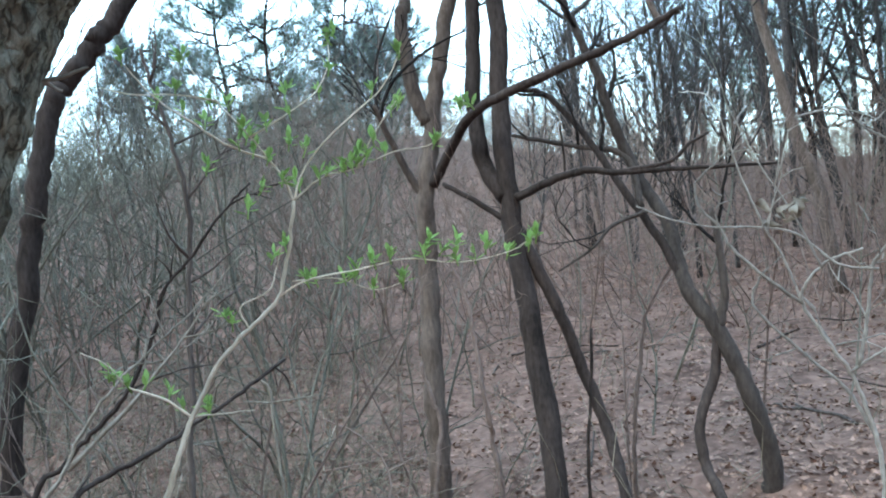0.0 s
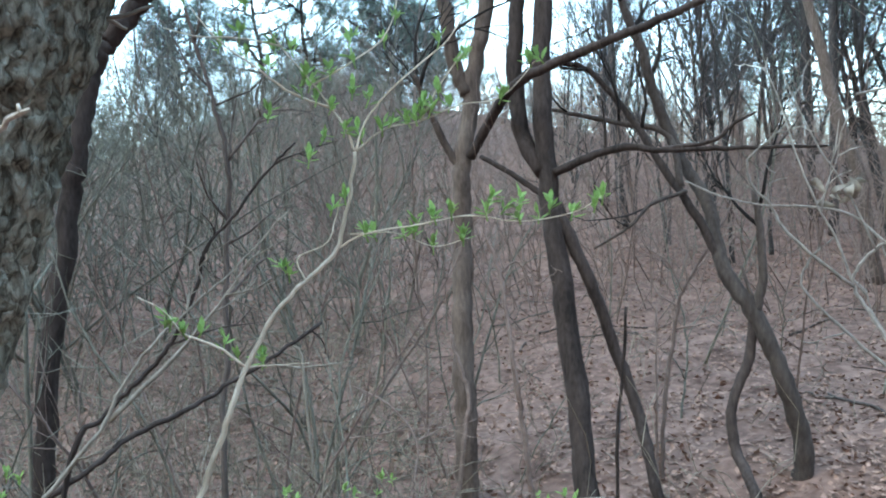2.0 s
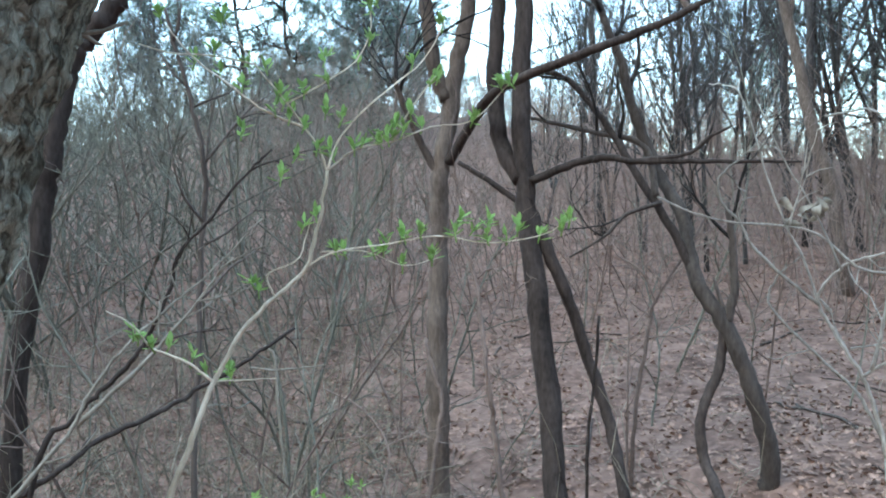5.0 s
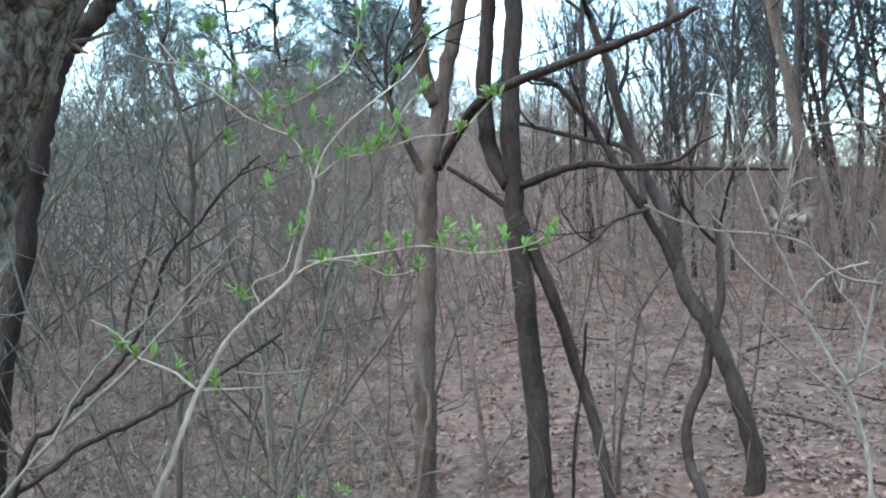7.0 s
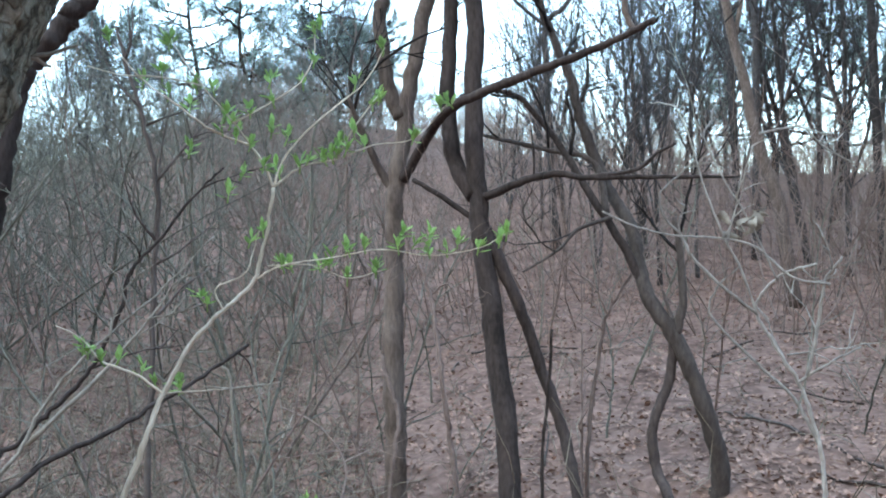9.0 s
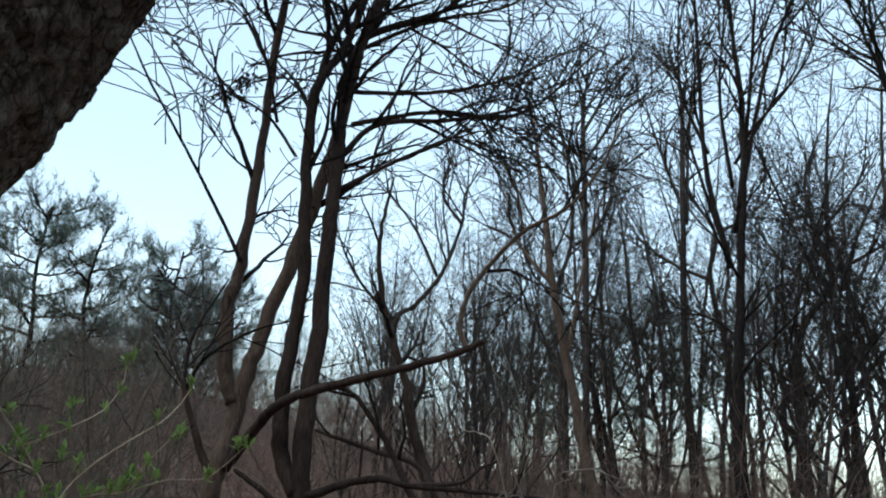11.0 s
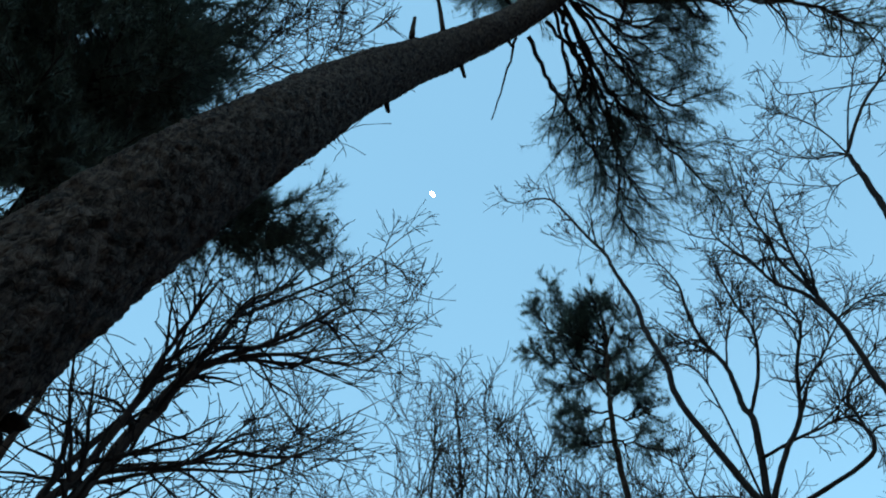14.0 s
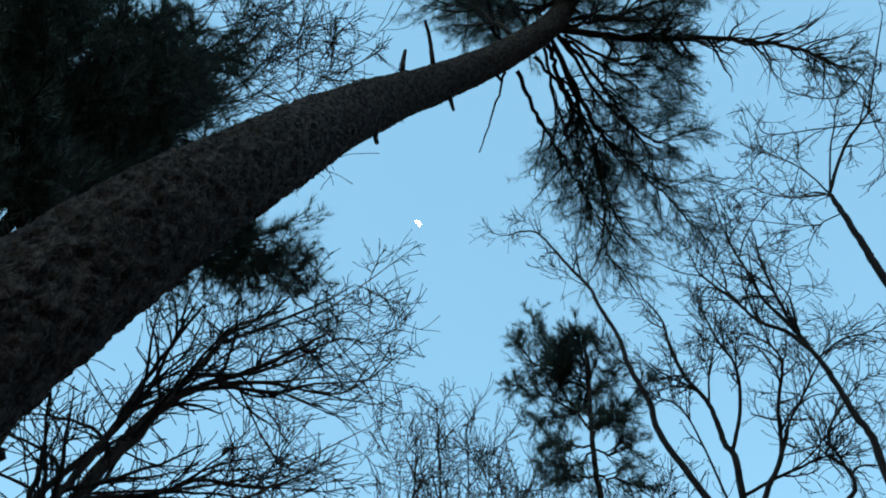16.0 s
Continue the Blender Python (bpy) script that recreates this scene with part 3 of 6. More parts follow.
def other_pines():
    rng = random.Random(5)
    # dark pine leaning behind the big one
    stem = [(-2.37, 4.31, 0.17), (-2.33, 4.32, 0.59), (-2.21, 4.37, 1.48), (-2.14, 4.39, 1.93), (-2.06, 4.41, 2.36), (-1.96, 4.45, 2.55), (-1.83, 4.51, 2.75), (-1.70, 4.56, 2.94), (-1.40, 4.66, 3.55), (-0.95, 4.76, 5.33), (-0.90, 4.60, 6.55), (-0.95, 4.40, 7.53), (-0.70, 4.60, 9.20)]
    stem[0] = foot(stem[0][0], stem[0][1])
    sp = spline(stem, 6)
    limbs = crown_limbs(rng, sp, 0.875, 0.99, 9, 1.2, 0.03, 9)
    limbs += [([(-0.85, 4.48, 8.0), (-0.06, 4.90, 8.46), (0.69, 4.85, 8.02), (1.17, 4.86, 7.89), (1.60, 4.84, 7.69)], 0.03, 12),
              ([(-0.85, 4.48, 8.2), (0.07, 4.90, 8.60), (0.71, 4.65, 8.00), (1.15, 4.56, 8.02)], 0.025, 10),
              ([(-0.50, 4.98, 8.87), (-0.51, 4.97, 9.75), (-0.42, 5.08, 10.66)], 0.03, 14),
              ([(-0.57, 4.56, 8.43), (-0.92, 4.51, 9.39), (-1.04, 4.58, 10.29)], 0.03, 14),
              ([(-0.81, 4.33, 7.60), (-1.13, 4.25, 8.26), (-1.50, 4.14, 9.23)], 0.03, 16),
              ([(-0.96, 4.09, 7.00), (-1.31, 3.99, 7.46), (-1.69, 3.84, 8.12)], 0.03, 16),
              ([(-0.59, 3.96, 7.32), (-0.55, 3.96, 7.98), (-0.34, 4.09, 8.80)], 0.03, 16),
              ([(-0.83, 3.81, 6.36), (-1.36, 3.66, 6.65), (-1.82, 3.45, 7.07)], 0.03, 16)]
    limbs += [([(-0.85, 4.48, 7.9), (0.16, 4.63, 7.50), (0.23, 4.68, 8.16), (0.44, 4.66, 8.22)], 0.022, 12, 0.42),
              ([(-0.85, 4.48, 7.9), (0.28, 4.62, 7.41), (0.58, 4.65, 7.76), (0.79, 4.62, 7.80)], 0.022, 12, 0.42),
              ([(-0.85, 4.48, 7.9), (0.36, 4.62, 7.31), (0.81, 4.61, 7.38), (1.01, 4.57, 7.41)], 0.022, 12, 0.42),
              ([(-0.85, 4.48, 7.9), (0.44, 4.61, 7.43), (1.01, 4.57, 7.72), (1.22, 4.52, 7.73)], 0.022, 12, 0.42),
              ([(-0.85, 4.48, 7.9), (0.25, 4.63, 7.27), (0.51, 4.65, 7.32), (0.71, 4.63, 7.35)], 0.022, 12, 0.42),
              ([(-0.85, 4.48, 7.9), (0.13, 4.63, 7.36), (0.17, 4.68, 7.69), (0.37, 4.67, 7.74)], 0.022, 12, 0.42),
              ([(-1.05, 4.72, 5.0), (-1.19, 3.98, 5.85), (-1.30, 3.74, 5.84)], 0.024, 12, 0.45)]
    core = Vector((-0.95, 4.40, 7.53))
    for k in range(16):
        end = Vector((-1.25, 4.32, 8.58)) + Vector((rng.uniform(-1.5, 1.05), rng.uniform(-0.9, 0.9), rng.uniform(-1.2, 1.6)))
        limbs.append(([core, core.lerp(end, 0.55) + Vector((0, 0, 0.15)), end], 0.025, 13))
    limbs += [([(-1.70, 3.84, 6.12), (-1.46, 3.83, 6.07), (-1.30, 3.89, 6.31), (-1.05, 3.96, 6.50), (-0.95, 4.09, 6.98)], 0.035, 3),
              ([(-1.51, 3.92, 5.61), (-1.43, 3.90, 6.02), (-1.41, 3.90, 6.47), (-1.28, 3.95, 6.97)], 0.03, 3),
              ([(-1.38, 3.97, 5.35), (-1.24, 3.91, 5.60), (-1.12, 3.94, 5.91), (-0.96, 4.09, 6.44)], 0.035, 3),
              ([(-1.36, 3.87, 6.10), (-1.21, 3.92, 6.03), (-1.10, 3.95, 5.96)], 0.02, 1)]
    for hub, ends in ((Vector((-1.08, 4.16, 6.83)), ((-1.28, 4.00, 7.52), (-0.84, 4.11, 7.59), (-0.83, 4.22, 8.50), (-0.51, 4.37, 8.22), (-0.37, 4.38, 9.06), (-1.47, 3.93, 7.01), (-0.78, 4.23, 7.02))),
                      (Vector((-0.74, 4.24, 6.23)), ((-0.88, 3.90, 6.35), (-0.65, 4.15, 6.89), (-1.15, 3.83, 6.67), (-0.52, 4.37, 7.58), (-0.96, 3.99, 7.02), (-0.35, 4.49, 8.69), (-1.14, 3.83, 6.20)))):
        for e in ends:
            for k in range(2):
                end = Vector(e) + Vector((rng.uniform(-0.2, 0.2), rng.uniform(-0.2, 0.2), rng.uniform(-0.2, 0.2)))
                limbs.append(([hub, hub.lerp(end, 0.55) + Vector((0, 0, 0.1)), end], 0.018, 10, 0.34))
    pine("dark-barked pine leaning behind the big pine, its needles in deep shade", stem, 0.056, 0.056, limbs, 21, 0.12, 27, 0.6, 0.010, bark=M_DARK)
    # farther pine with a crooked trunk
    stem = [(7.24, 6.90, 3.59), (7.24, 6.90, 4.58), (7.21, 6.93, 5.76), (7.32, 6.81, 6.65), (7.50, 6.58, 7.18), (7.42, 6.50, 8.10), (7.17, 6.47, 9.20), (7.14, 6.50, 10.41), (7.18, 6.46, 11.64), (7.16, 6.48, 12.37), (7.15, 6.49, 12.73)]
    stem.insert(0, foot(7.34, 7.0))
    limbs = [
        ([(7.14, 6.50, 10.41), (6.89, 6.76, 11.23), (6.74, 6.90, 11.99), (6.61, 7.02, 12.57), (6.50, 7.12, 13.21)], 0.02, 19),
        ([(7.15, 6.49, 11.42), (7.31, 6.32, 12.06), (7.30, 6.33, 12.63)], 0.02, 13),
        ([(7.14, 6.50, 10.41), (7.36, 6.26, 10.77), (7.50, 6.10, 10.69)], 0.02, 13),
        ([(7.14, 6.50, 10.41), (7.48, 6.12, 10.87), (7.87, 5.65, 11.44)], 0.02, 10),
        ([(7.00, 6.65, 10.82), (6.62, 7.01, 11.21), (6.23, 7.34, 11.50)], 0.02, 18),
        ([(7.14, 6.50, 10.01), (6.89, 6.75, 9.71), (6.63, 7.00, 9.85)], 0.02, 13),
        ([(7.14, 6.50, 10.01), (7.37, 6.25, 9.98), (7.60, 5.99, 10.16)], 0.02, 13),
        ([(7.15, 6.49, 11.29), (6.91, 6.74, 11.84), (6.82, 6.82, 12.41)], 0.02, 13),
        ([(6.80, 6.84, 11.72), (6.49, 7.12, 12.00), (6.28, 7.30, 12.53)], 0.02, 13),
        ([(7.16, 6.48, 10.92), (6.80, 6.84, 10.72), (6.54, 7.08, 10.78)], 0.02, 13),
        ([(7.17, 6.47, 11.16), (7.41, 6.21, 11.50), (7.46, 6.15, 11.89)], 0.02, 13),
        ([(7.15, 6.49, 10.12), (6.85, 6.79, 10.14), (6.69, 6.94, 10.26)], 0.02, 13),
        ([(7.17, 6.47, 11.81), (7.09, 6.55, 12.24), (7.03, 6.61, 12.46)], 0.02, 13),
        ([(7.15, 6.49, 9.59), (7.33, 6.29, 9.47), (7.59, 6.00, 9.33)], 0.02, 13),
        ([(7.15, 6.49, 9.59), (6.94, 6.70, 9.50), (6.74, 6.90, 9.56)], 0.02, 13)]
    for k in range(12):
        hub = Vector((7.15, 6.48, rng.uniform(10.2, 12.2)))
        end = hub + Vector((rng.uniform(-0.75, 0.7), rng.uniform(-0.8, 0.8), rng.uniform(0.0, 0.5)))
        limbs.append(([hub, hub.lerp(end, 0.5) + Vector((0, 0, 0.05)), end], 0.018, 7))
    pine("tall pine with a crooked slender trunk and a ragged crown", stem, 0.088, 0.02, limbs, 22, 0.09, 40, 0.42, 0.009)


other_pines()

# ---------------------------------------------------------------- the nearer bare trees
stems = []
stems.append(([foot(0.56, 4.50), (0.52, 4.72, 0.57), (0.45, 4.83, 1.28), (0.42, 4.88, 1.64), (0.40, 4.93, 2.22), (0.42, 4.98, 2.90), (0.42, 5.08, 3.50), (0.43, 5.18, 4.05), (0.44, 5.33, 4.64), (0.55, 5.42, 5.27), (0.77, 5.50, 6.00), (0.98, 5.51, 6.63), (1.59, 5.47, 7.38), (2.15, 5.39, 8.22)], 0.068, 0.012, 0.55, 13))
stems.append(([(0.40, 4.90, 1.78), (0.28, 4.99, 2.02), (0.25, 5.04, 2.47), (0.29, 5.09, 3.13), (0.23, 5.15, 3.81), (0.22, 5.25, 4.60), (0.39, 5.34, 5.06), (0.54, 5.37, 5.71), (0.62, 5.36, 6.47), (0.80, 5.34, 7.59)], 0.055, 0.010, 0.45, 11))
stems.append(([(0.45, 4.83, 1.77), (0.71, 4.75, 1.87), (0.87, 4.67, 1.89), (0.98, 4.60, 1.86), (1.28, 4.52, 1.85), (1.81, 4.34, 1.83)], 0.026, 0.005, 0.4, 0))
stems.append(([(0.98, 4.60, 1.86), (1.26, 4.53, 1.89), (1.38, 4.49, 1.98), (1.48, 4.46, 2.03)], 0.014, 0.005, 0.3, 0))
stems.append(([(0.73, 4.74, 1.88), (0.73, 4.74, 2.03), (0.72, 4.75, 2.16)], 0.008, 0.004, 0.3, 0))
stems.append(([(0.39, 4.88, 1.64), (0.21, 5.00, 1.78), (0.03, 5.10, 1.90)], 0.018, 0.014, 0.3, 0))
stems.append(([(0.45, 4.86, 1.59), (0.52, 4.85, 1.41), (0.65, 4.86, 1.11), (0.78, 4.89, 0.73), (0.90, 4.82, 0.34), (0.94, 4.66, 0.01), foot(1.0, 4.62)], 0.038, 0.03, 0.3, 0))
stems.append(([(0.47, 5.28, 4.15), (0.72, 5.35, 4.48), (1.35, 5.43, 4.68), (2.06, 5.42, 4.96)], 0.025, 0.005, 0.2, 7))
stems.append(([(0.47, 5.18, 3.84), (0.91, 5.22, 4.18), (1.50, 5.29, 4.60)], 0.018, 0.004, 0.2, 5))
stems.append(([(0.40, 5.49, 4.77), (1.13, 5.59, 4.96), (1.80, 5.72, 5.30), (2.59, 5.74, 5.88)], 0.02, 0.004, 0.2, 6))
stems.append(([(0.40, 5.49, 4.80), (0.57, 5.57, 5.33), (1.11, 5.69, 5.74), (1.50, 5.81, 6.16), (2.06, 5.85, 6.39), (2.57, 5.86, 6.87)], 0.026, 0.005, 0.25, 7))
stems.append(([(0.53, 5.47, 4.50), (0.85, 5.64, 4.71), (1.22, 5.77, 4.89), (1.82, 5.82, 4.98), (2.20, 5.80, 5.24), (2.70, 5.80, 5.86)], 0.022, 0.005, 0.25, 7))
stems.append(([(0.99, 5.72, 6.83), (1.43, 5.83, 7.25), (1.92, 5.89, 7.52), (2.27, 5.88, 7.86), (2.86, 5.84, 8.25)], 0.024, 0.005, 0.2, 7))
stems.append(([(1.05, 5.70, 7.08), (1.56, 5.79, 7.49), (1.95, 5.78, 7.94), (2.44, 5.81, 8.64), (2.84, 5.73, 8.75)], 0.022, 0.005, 0.2, 7))
stems.append(([(1.18, 5.68, 7.60), (1.62, 5.78, 8.29), (2.08, 5.73, 8.94), (2.42, 5.71, 9.54)], 0.022, 0.004, 0.2, 5))
stems.append(([(0.21, 5.24, 4.52), (0.31, 5.34, 5.13), (0.58, 5.47, 5.92), (0.71, 5.55, 6.57), (0.72, 5.55, 7.16), (0.77, 5.65, 7.89)], 0.03, 0.007, 0.2, 7))
stems.append(([(-0.02, 5.20, 4.28), (-0.14, 5.20, 4.69), (-0.34, 5.29, 5.16), (-0.64, 5.26, 5.45)], 0.012, 0.003, 0.2, 5))
stems.append(([(0.14, 5.20, 4.04), (-0.08, 5.25, 4.33), (-0.37, 5.29, 4.51), (-0.59, 5.27, 4.74), (-0.67, 5.26, 4.90)], 0.012, 0.004, 0.3, 4))
bare_tree("dark-barked young tree forking low into two crooked stems", stems,
    M_DARK, seed=31, side_len=1.25, sweep=(0.02, -0.01, 0.03), power=0.6, stout=1.15)

stems = []
stems.append(([foot(-0.12, 5.25), (-0.11, 5.20, 0.26), (-0.12, 5.25, 0.83), (-0.10, 5.30, 1.40), (-0.09, 5.30, 1.80), (-0.02, 5.35, 2.28), (0.09, 5.40, 2.87), (0.28, 5.49, 3.64), (0.46, 5.68, 4.57), (0.62, 5.77, 5.71), (1.11, 5.80, 7.37), (1.25, 5.87, 8.01), (1.73, 5.85, 8.69)], 0.074, 0.012, 0.55, 13))
stems.append(([(-0.10, 5.30, 1.84), (-0.20, 5.30, 2.02), (-0.30, 5.24, 2.25), (-0.37, 5.19, 2.43)], 0.028, 0.012, 0.5, 2))
stems.append(([(-0.04, 5.35, 2.32), (-0.13, 5.40, 2.58), (-0.17, 5.40, 3.02), (-0.13, 5.45, 3.21), (-0.11, 5.50, 4.06), (-0.11, 5.70, 5.49), (-0.04, 5.80, 6.99)], 0.052, 0.02, 0.45, 8))
stems.append(([(-0.04, 5.80, 6.99), (0.10, 5.60, 9.51), (-0.14, 5.30, 10.60), (-0.15, 5.10, 11.57)], 0.022, 0.006, 0.35, 13))
stems.append(([(-0.07, 5.40, 10.10), (0.29, 5.19, 11.12), (0.51, 5.07, 12.68)], 0.008, 0.003, 0.2, 5))
stems.append(([(-0.13, 5.40, 3.29), (-0.28, 5.39, 3.54), (-0.57, 5.37, 3.98), (-0.95, 5.32, 4.53), (-1.15, 5.28, 4.87)], 0.014, 0.004, 0.3, 3, M_DARK))
stems.append(([(-0.03, 5.25, 1.91), (0.08, 5.10, 2.09), (0.22, 4.74, 2.26), (0.42, 4.58, 2.34), (0.77, 4.43, 2.45), (1.06, 4.37, 2.55), (1.32, 4.30, 2.67)], 0.034, 0.014, 0.5, 0, M_DARK))
stems.append(([(1.24, 4.39, 2.63), (1.19, 4.41, 2.76), (1.23, 4.40, 2.97), (1.34, 4.37, 3.15), (1.52, 4.31, 3.37), (1.74, 4.23, 3.51), (1.87, 4.18, 3.66), (1.99, 4.12, 3.88), (2.08, 4.08, 4.19)], 0.017, 0.005, 0.3, 4))
stems.append(([(1.52, 4.31, 3.37), (1.49, 4.32, 3.61), (1.39, 4.35, 3.83)], 0.009, 0.004, 0.3, 2))
stems.append(([(0.40, 5.69, 5.19), (1.13, 5.79, 5.77), (1.86, 5.81, 6.13), (2.40, 5.82, 6.80)], 0.02, 0.004, 0.2, 6))
stems.append(([(0.71, 5.76, 6.49), (1.21, 5.88, 7.19), (1.95, 5.89, 7.71), (2.72, 5.79, 8.26)], 0.02, 0.004, 0.2, 6))
stems.append(([(0.56, 5.87, 5.57), (1.47, 5.92, 6.13), (2.26, 5.99, 6.81), (3.18, 6.01, 7.91)], 0.016, 0.003, 0.2, 6))
stems.append(([(1.11, 5.90, 7.05), (1.77, 5.94, 7.61), (2.63, 5.83, 7.92), (2.91, 5.81, 8.70)], 0.02, 0.004, 0.2, 6))
stems.append(([(1.37, 5.84, 7.98), (2.07, 5.84, 8.80), (2.58, 5.86, 9.79), (2.97, 5.78, 10.59)], 0.014, 0.003, 0.2, 5))
stems.append(([(-1.59, 4.61, 9.73), (-1.21, 4.46, 9.89), (-0.84, 4.15, 10.10), (-0.63, 3.86, 10.27), (-0.47, 3.59, 10.41)], 0.009, 0.004, 0.2, 8))
stems.append(([(-1.13, 5.02, 9.53), (-0.67, 4.59, 9.86), (-0.25, 4.21, 10.10), (-0.02, 3.83, 10.30), (0.14, 3.59, 10.41)], 0.009, 0.004, 0.2, 8))
stems.append(([(-0.72, 5.16, 9.48), (-0.33, 4.77, 9.77), (-0.11, 4.70, 9.81), (0.05, 4.42, 9.98), (0.15, 4.16, 10.13)], 0.009, 0.004, 0.2, 8))
stems.append(([(-0.17, 4.99, 9.62), (0.23, 4.47, 9.95), (0.51, 4.20, 10.09), (0.35, 3.86, 10.28)], 0.009, 0.004, 0.2, 8))
stems.append(([(0.35, 4.63, 9.85), (0.66, 4.24, 10.06), (0.74, 3.95, 10.20), (0.78, 3.82, 10.27)], 0.009, 0.004, 0.2, 8))
stems.append(([(-1.03, 4.54, 9.86), (-0.64, 4.25, 10.06), (-0.39, 4.01, 10.21), (-0.30, 3.75, 10.34)], 0.009, 0.004, 0.2, 8))
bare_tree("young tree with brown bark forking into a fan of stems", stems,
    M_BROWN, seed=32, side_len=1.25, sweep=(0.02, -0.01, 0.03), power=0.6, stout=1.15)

stems = []
stems.append(([foot(1.80, 4.78), (1.80, 4.74, 0.16), (1.69, 4.71, 0.56), (1.56, 4.76, 0.91), (1.41, 4.87, 1.20), (1.38, 5.02, 1.55), (1.29, 5.16, 1.80), (1.14, 5.20, 2.17), (1.05, 5.22, 2.55), (0.95, 5.24, 2.80), (0.84, 5.28, 3.15), (0.80, 5.30, 3.60), (0.86, 5.32, 4.05)], 0.056, 0.007, 0.6, 6))
stems.append(([(1.55, 4.77, 0.93), (1.52, 4.77, 0.68), (1.41, 4.75, 0.40), (1.41, 4.70, 0.17), (1.45, 4.51, -0.03), foot(1.40, 4.45)], 0.030, 0.034, 0.5, 0, M_DARK))
stems.append(([(1.56, 4.76, 0.94), (1.60, 4.75, 1.14), (1.59, 4.75, 1.40), (1.56, 4.76, 1.63)], 0.03, 0.015, 0.5, 2))
stems.append(([(1.56, 4.76, 0.96), (1.52, 4.77, 1.09), (1.49, 4.78, 1.20)], 0.014, 0.007, 0.5, 0))
stems.append(([(1.24, 4.97, 1.64), (1.02, 4.91, 1.57), (0.87, 4.83, 1.44), (0.67, 4.86, 1.32)], 0.014, 0.005, 0.3, 2))
stems.append(([(1.22, 5.01, 1.67), (1.18, 5.17, 2.00), (0.88, 5.28, 2.10), (0.50, 5.40, 2.21)], 0.024, 0.010, 0.4, 2))
stems.append(([(1.41, 4.87, 1.20), (1.30, 4.95, 1.47), (1.10, 5.11, 1.86), (0.98, 5.25, 2.12), (0.72, 5.40, 2.47), (0.43, 5.54, 2.53)], 0.030, 0.012, 0.5, 3, M_DARK))
bare_tree("leaning grey-barked tree with a second crooked stem", stems,
    M_GREY, seed=33, side_len=0.7)

# ---------------------------------------------------------------- farther single trees
stems = []
stems.append(([foot(6.75, 9.9), (6.69, 9.96, 1.08), (6.61, 10.01, 2.55), (6.65, 9.99, 4.07), (6.75, 9.92, 5.79), (6.86, 9.85, 7.94), (6.79, 9.89, 9.80), (6.76, 9.92, 10.66), (6.53, 10.07, 13.17)], 0.128, 0.01, 0.35, 18))
stems.append(([(6.62, 10.01, 5.59), (6.38, 10.16, 7.26), (6.35, 10.18, 9.61), (6.30, 10.21, 11.46), (6.22, 10.26, 12.53)], 0.051, 0.008, 0.3, 13))
stems.append(([(6.75, 9.92, 6.48), (7.21, 9.60, 8.96), (7.72, 9.19, 10.58), (7.65, 9.63, 11.68)], 0.043, 0.008, 0.3, 11))
stems.append(([(6.70, 9.95, 6.12), (6.97, 9.77, 8.45), (7.13, 9.65, 10.71), (7.05, 9.71, 12.57)], 0.043, 0.008, 0.3, 11))
stems.append(([(6.59, 10.03, 5.76), (6.13, 10.32, 7.97), (5.82, 10.50, 9.88)], 0.034, 0.006, 0.3, 8))
stems.append(([(6.69, 9.96, 6.86), (6.60, 10.02, 8.48), (6.73, 9.94, 10.28), (6.65, 9.99, 11.94)], 0.034, 0.006, 0.2, 10))
stems.append(([(6.74, 9.93, 7.24), (7.28, 9.54, 8.41), (7.47, 9.39, 9.93), (7.48, 9.39, 11.51)], 0.03, 0.006, 0.2, 10))
stems.append(([(6.42, 10.14, 7.45), (6.10, 10.34, 8.72), (6.12, 10.32, 10.59), (6.00, 10.39, 12.02)], 0.03, 0.006, 0.2, 10))
stems.append(([(6.86, 9.84, 7.63), (7.65, 9.24, 8.89), (7.91, 9.03, 10.30)], 0.026, 0.006, 0.2, 9))
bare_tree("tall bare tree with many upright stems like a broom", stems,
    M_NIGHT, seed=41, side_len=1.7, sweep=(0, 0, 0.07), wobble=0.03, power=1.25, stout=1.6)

stems = []
stems.append(([foot(6.71, 4.14), (6.66, 4.04, 5.77), (6.67, 4.01, 6.12), (6.69, 3.99, 6.49), (6.69, 3.99, 6.86)], 0.115, 0.06, 0.9, 0))
stems.append(([(6.69, 3.99, 6.86), (6.30, 4.40, 8.17), (6.21, 4.52, 8.66), (6.19, 4.55, 9.08), (6.08, 4.68, 9.71), (6.03, 4.75, 10.32), (5.89, 4.91, 11.02), (5.82, 4.99, 11.48), (5.62, 5.19, 12.04), (5.47, 5.35, 12.53), (5.28, 5.53, 13.01), (5.03, 5.73, 13.01), (4.96, 5.79, 12.82)], 0.044, 0.007, 0.55, 6))
stems.append(([(5.28, 5.53, 13.01), (5.23, 5.57, 13.23), (5.19, 5.60, 13.47)], 0.009, 0.004, 0.3, 2))
stems.append(([(5.82, 4.99, 11.48), (5.81, 5.00, 12.01), (5.85, 4.96, 12.27)], 0.01, 0.004, 0.3, 1))
stems.append(([(6.16, 4.59, 9.45), (6.19, 4.55, 9.68)], 0.012, 0.004, 0.3, 0))
stems.append(([(6.08, 4.68, 9.71), (5.94, 4.85, 10.02), (5.85, 4.95, 10.32)], 0.008, 0.004, 0.3, 2))
stems.append(([(5.82, 4.99, 11.48), (5.67, 5.15, 11.69), (5.58, 5.23, 11.92)], 0.008, 0.004, 0.3, 2))
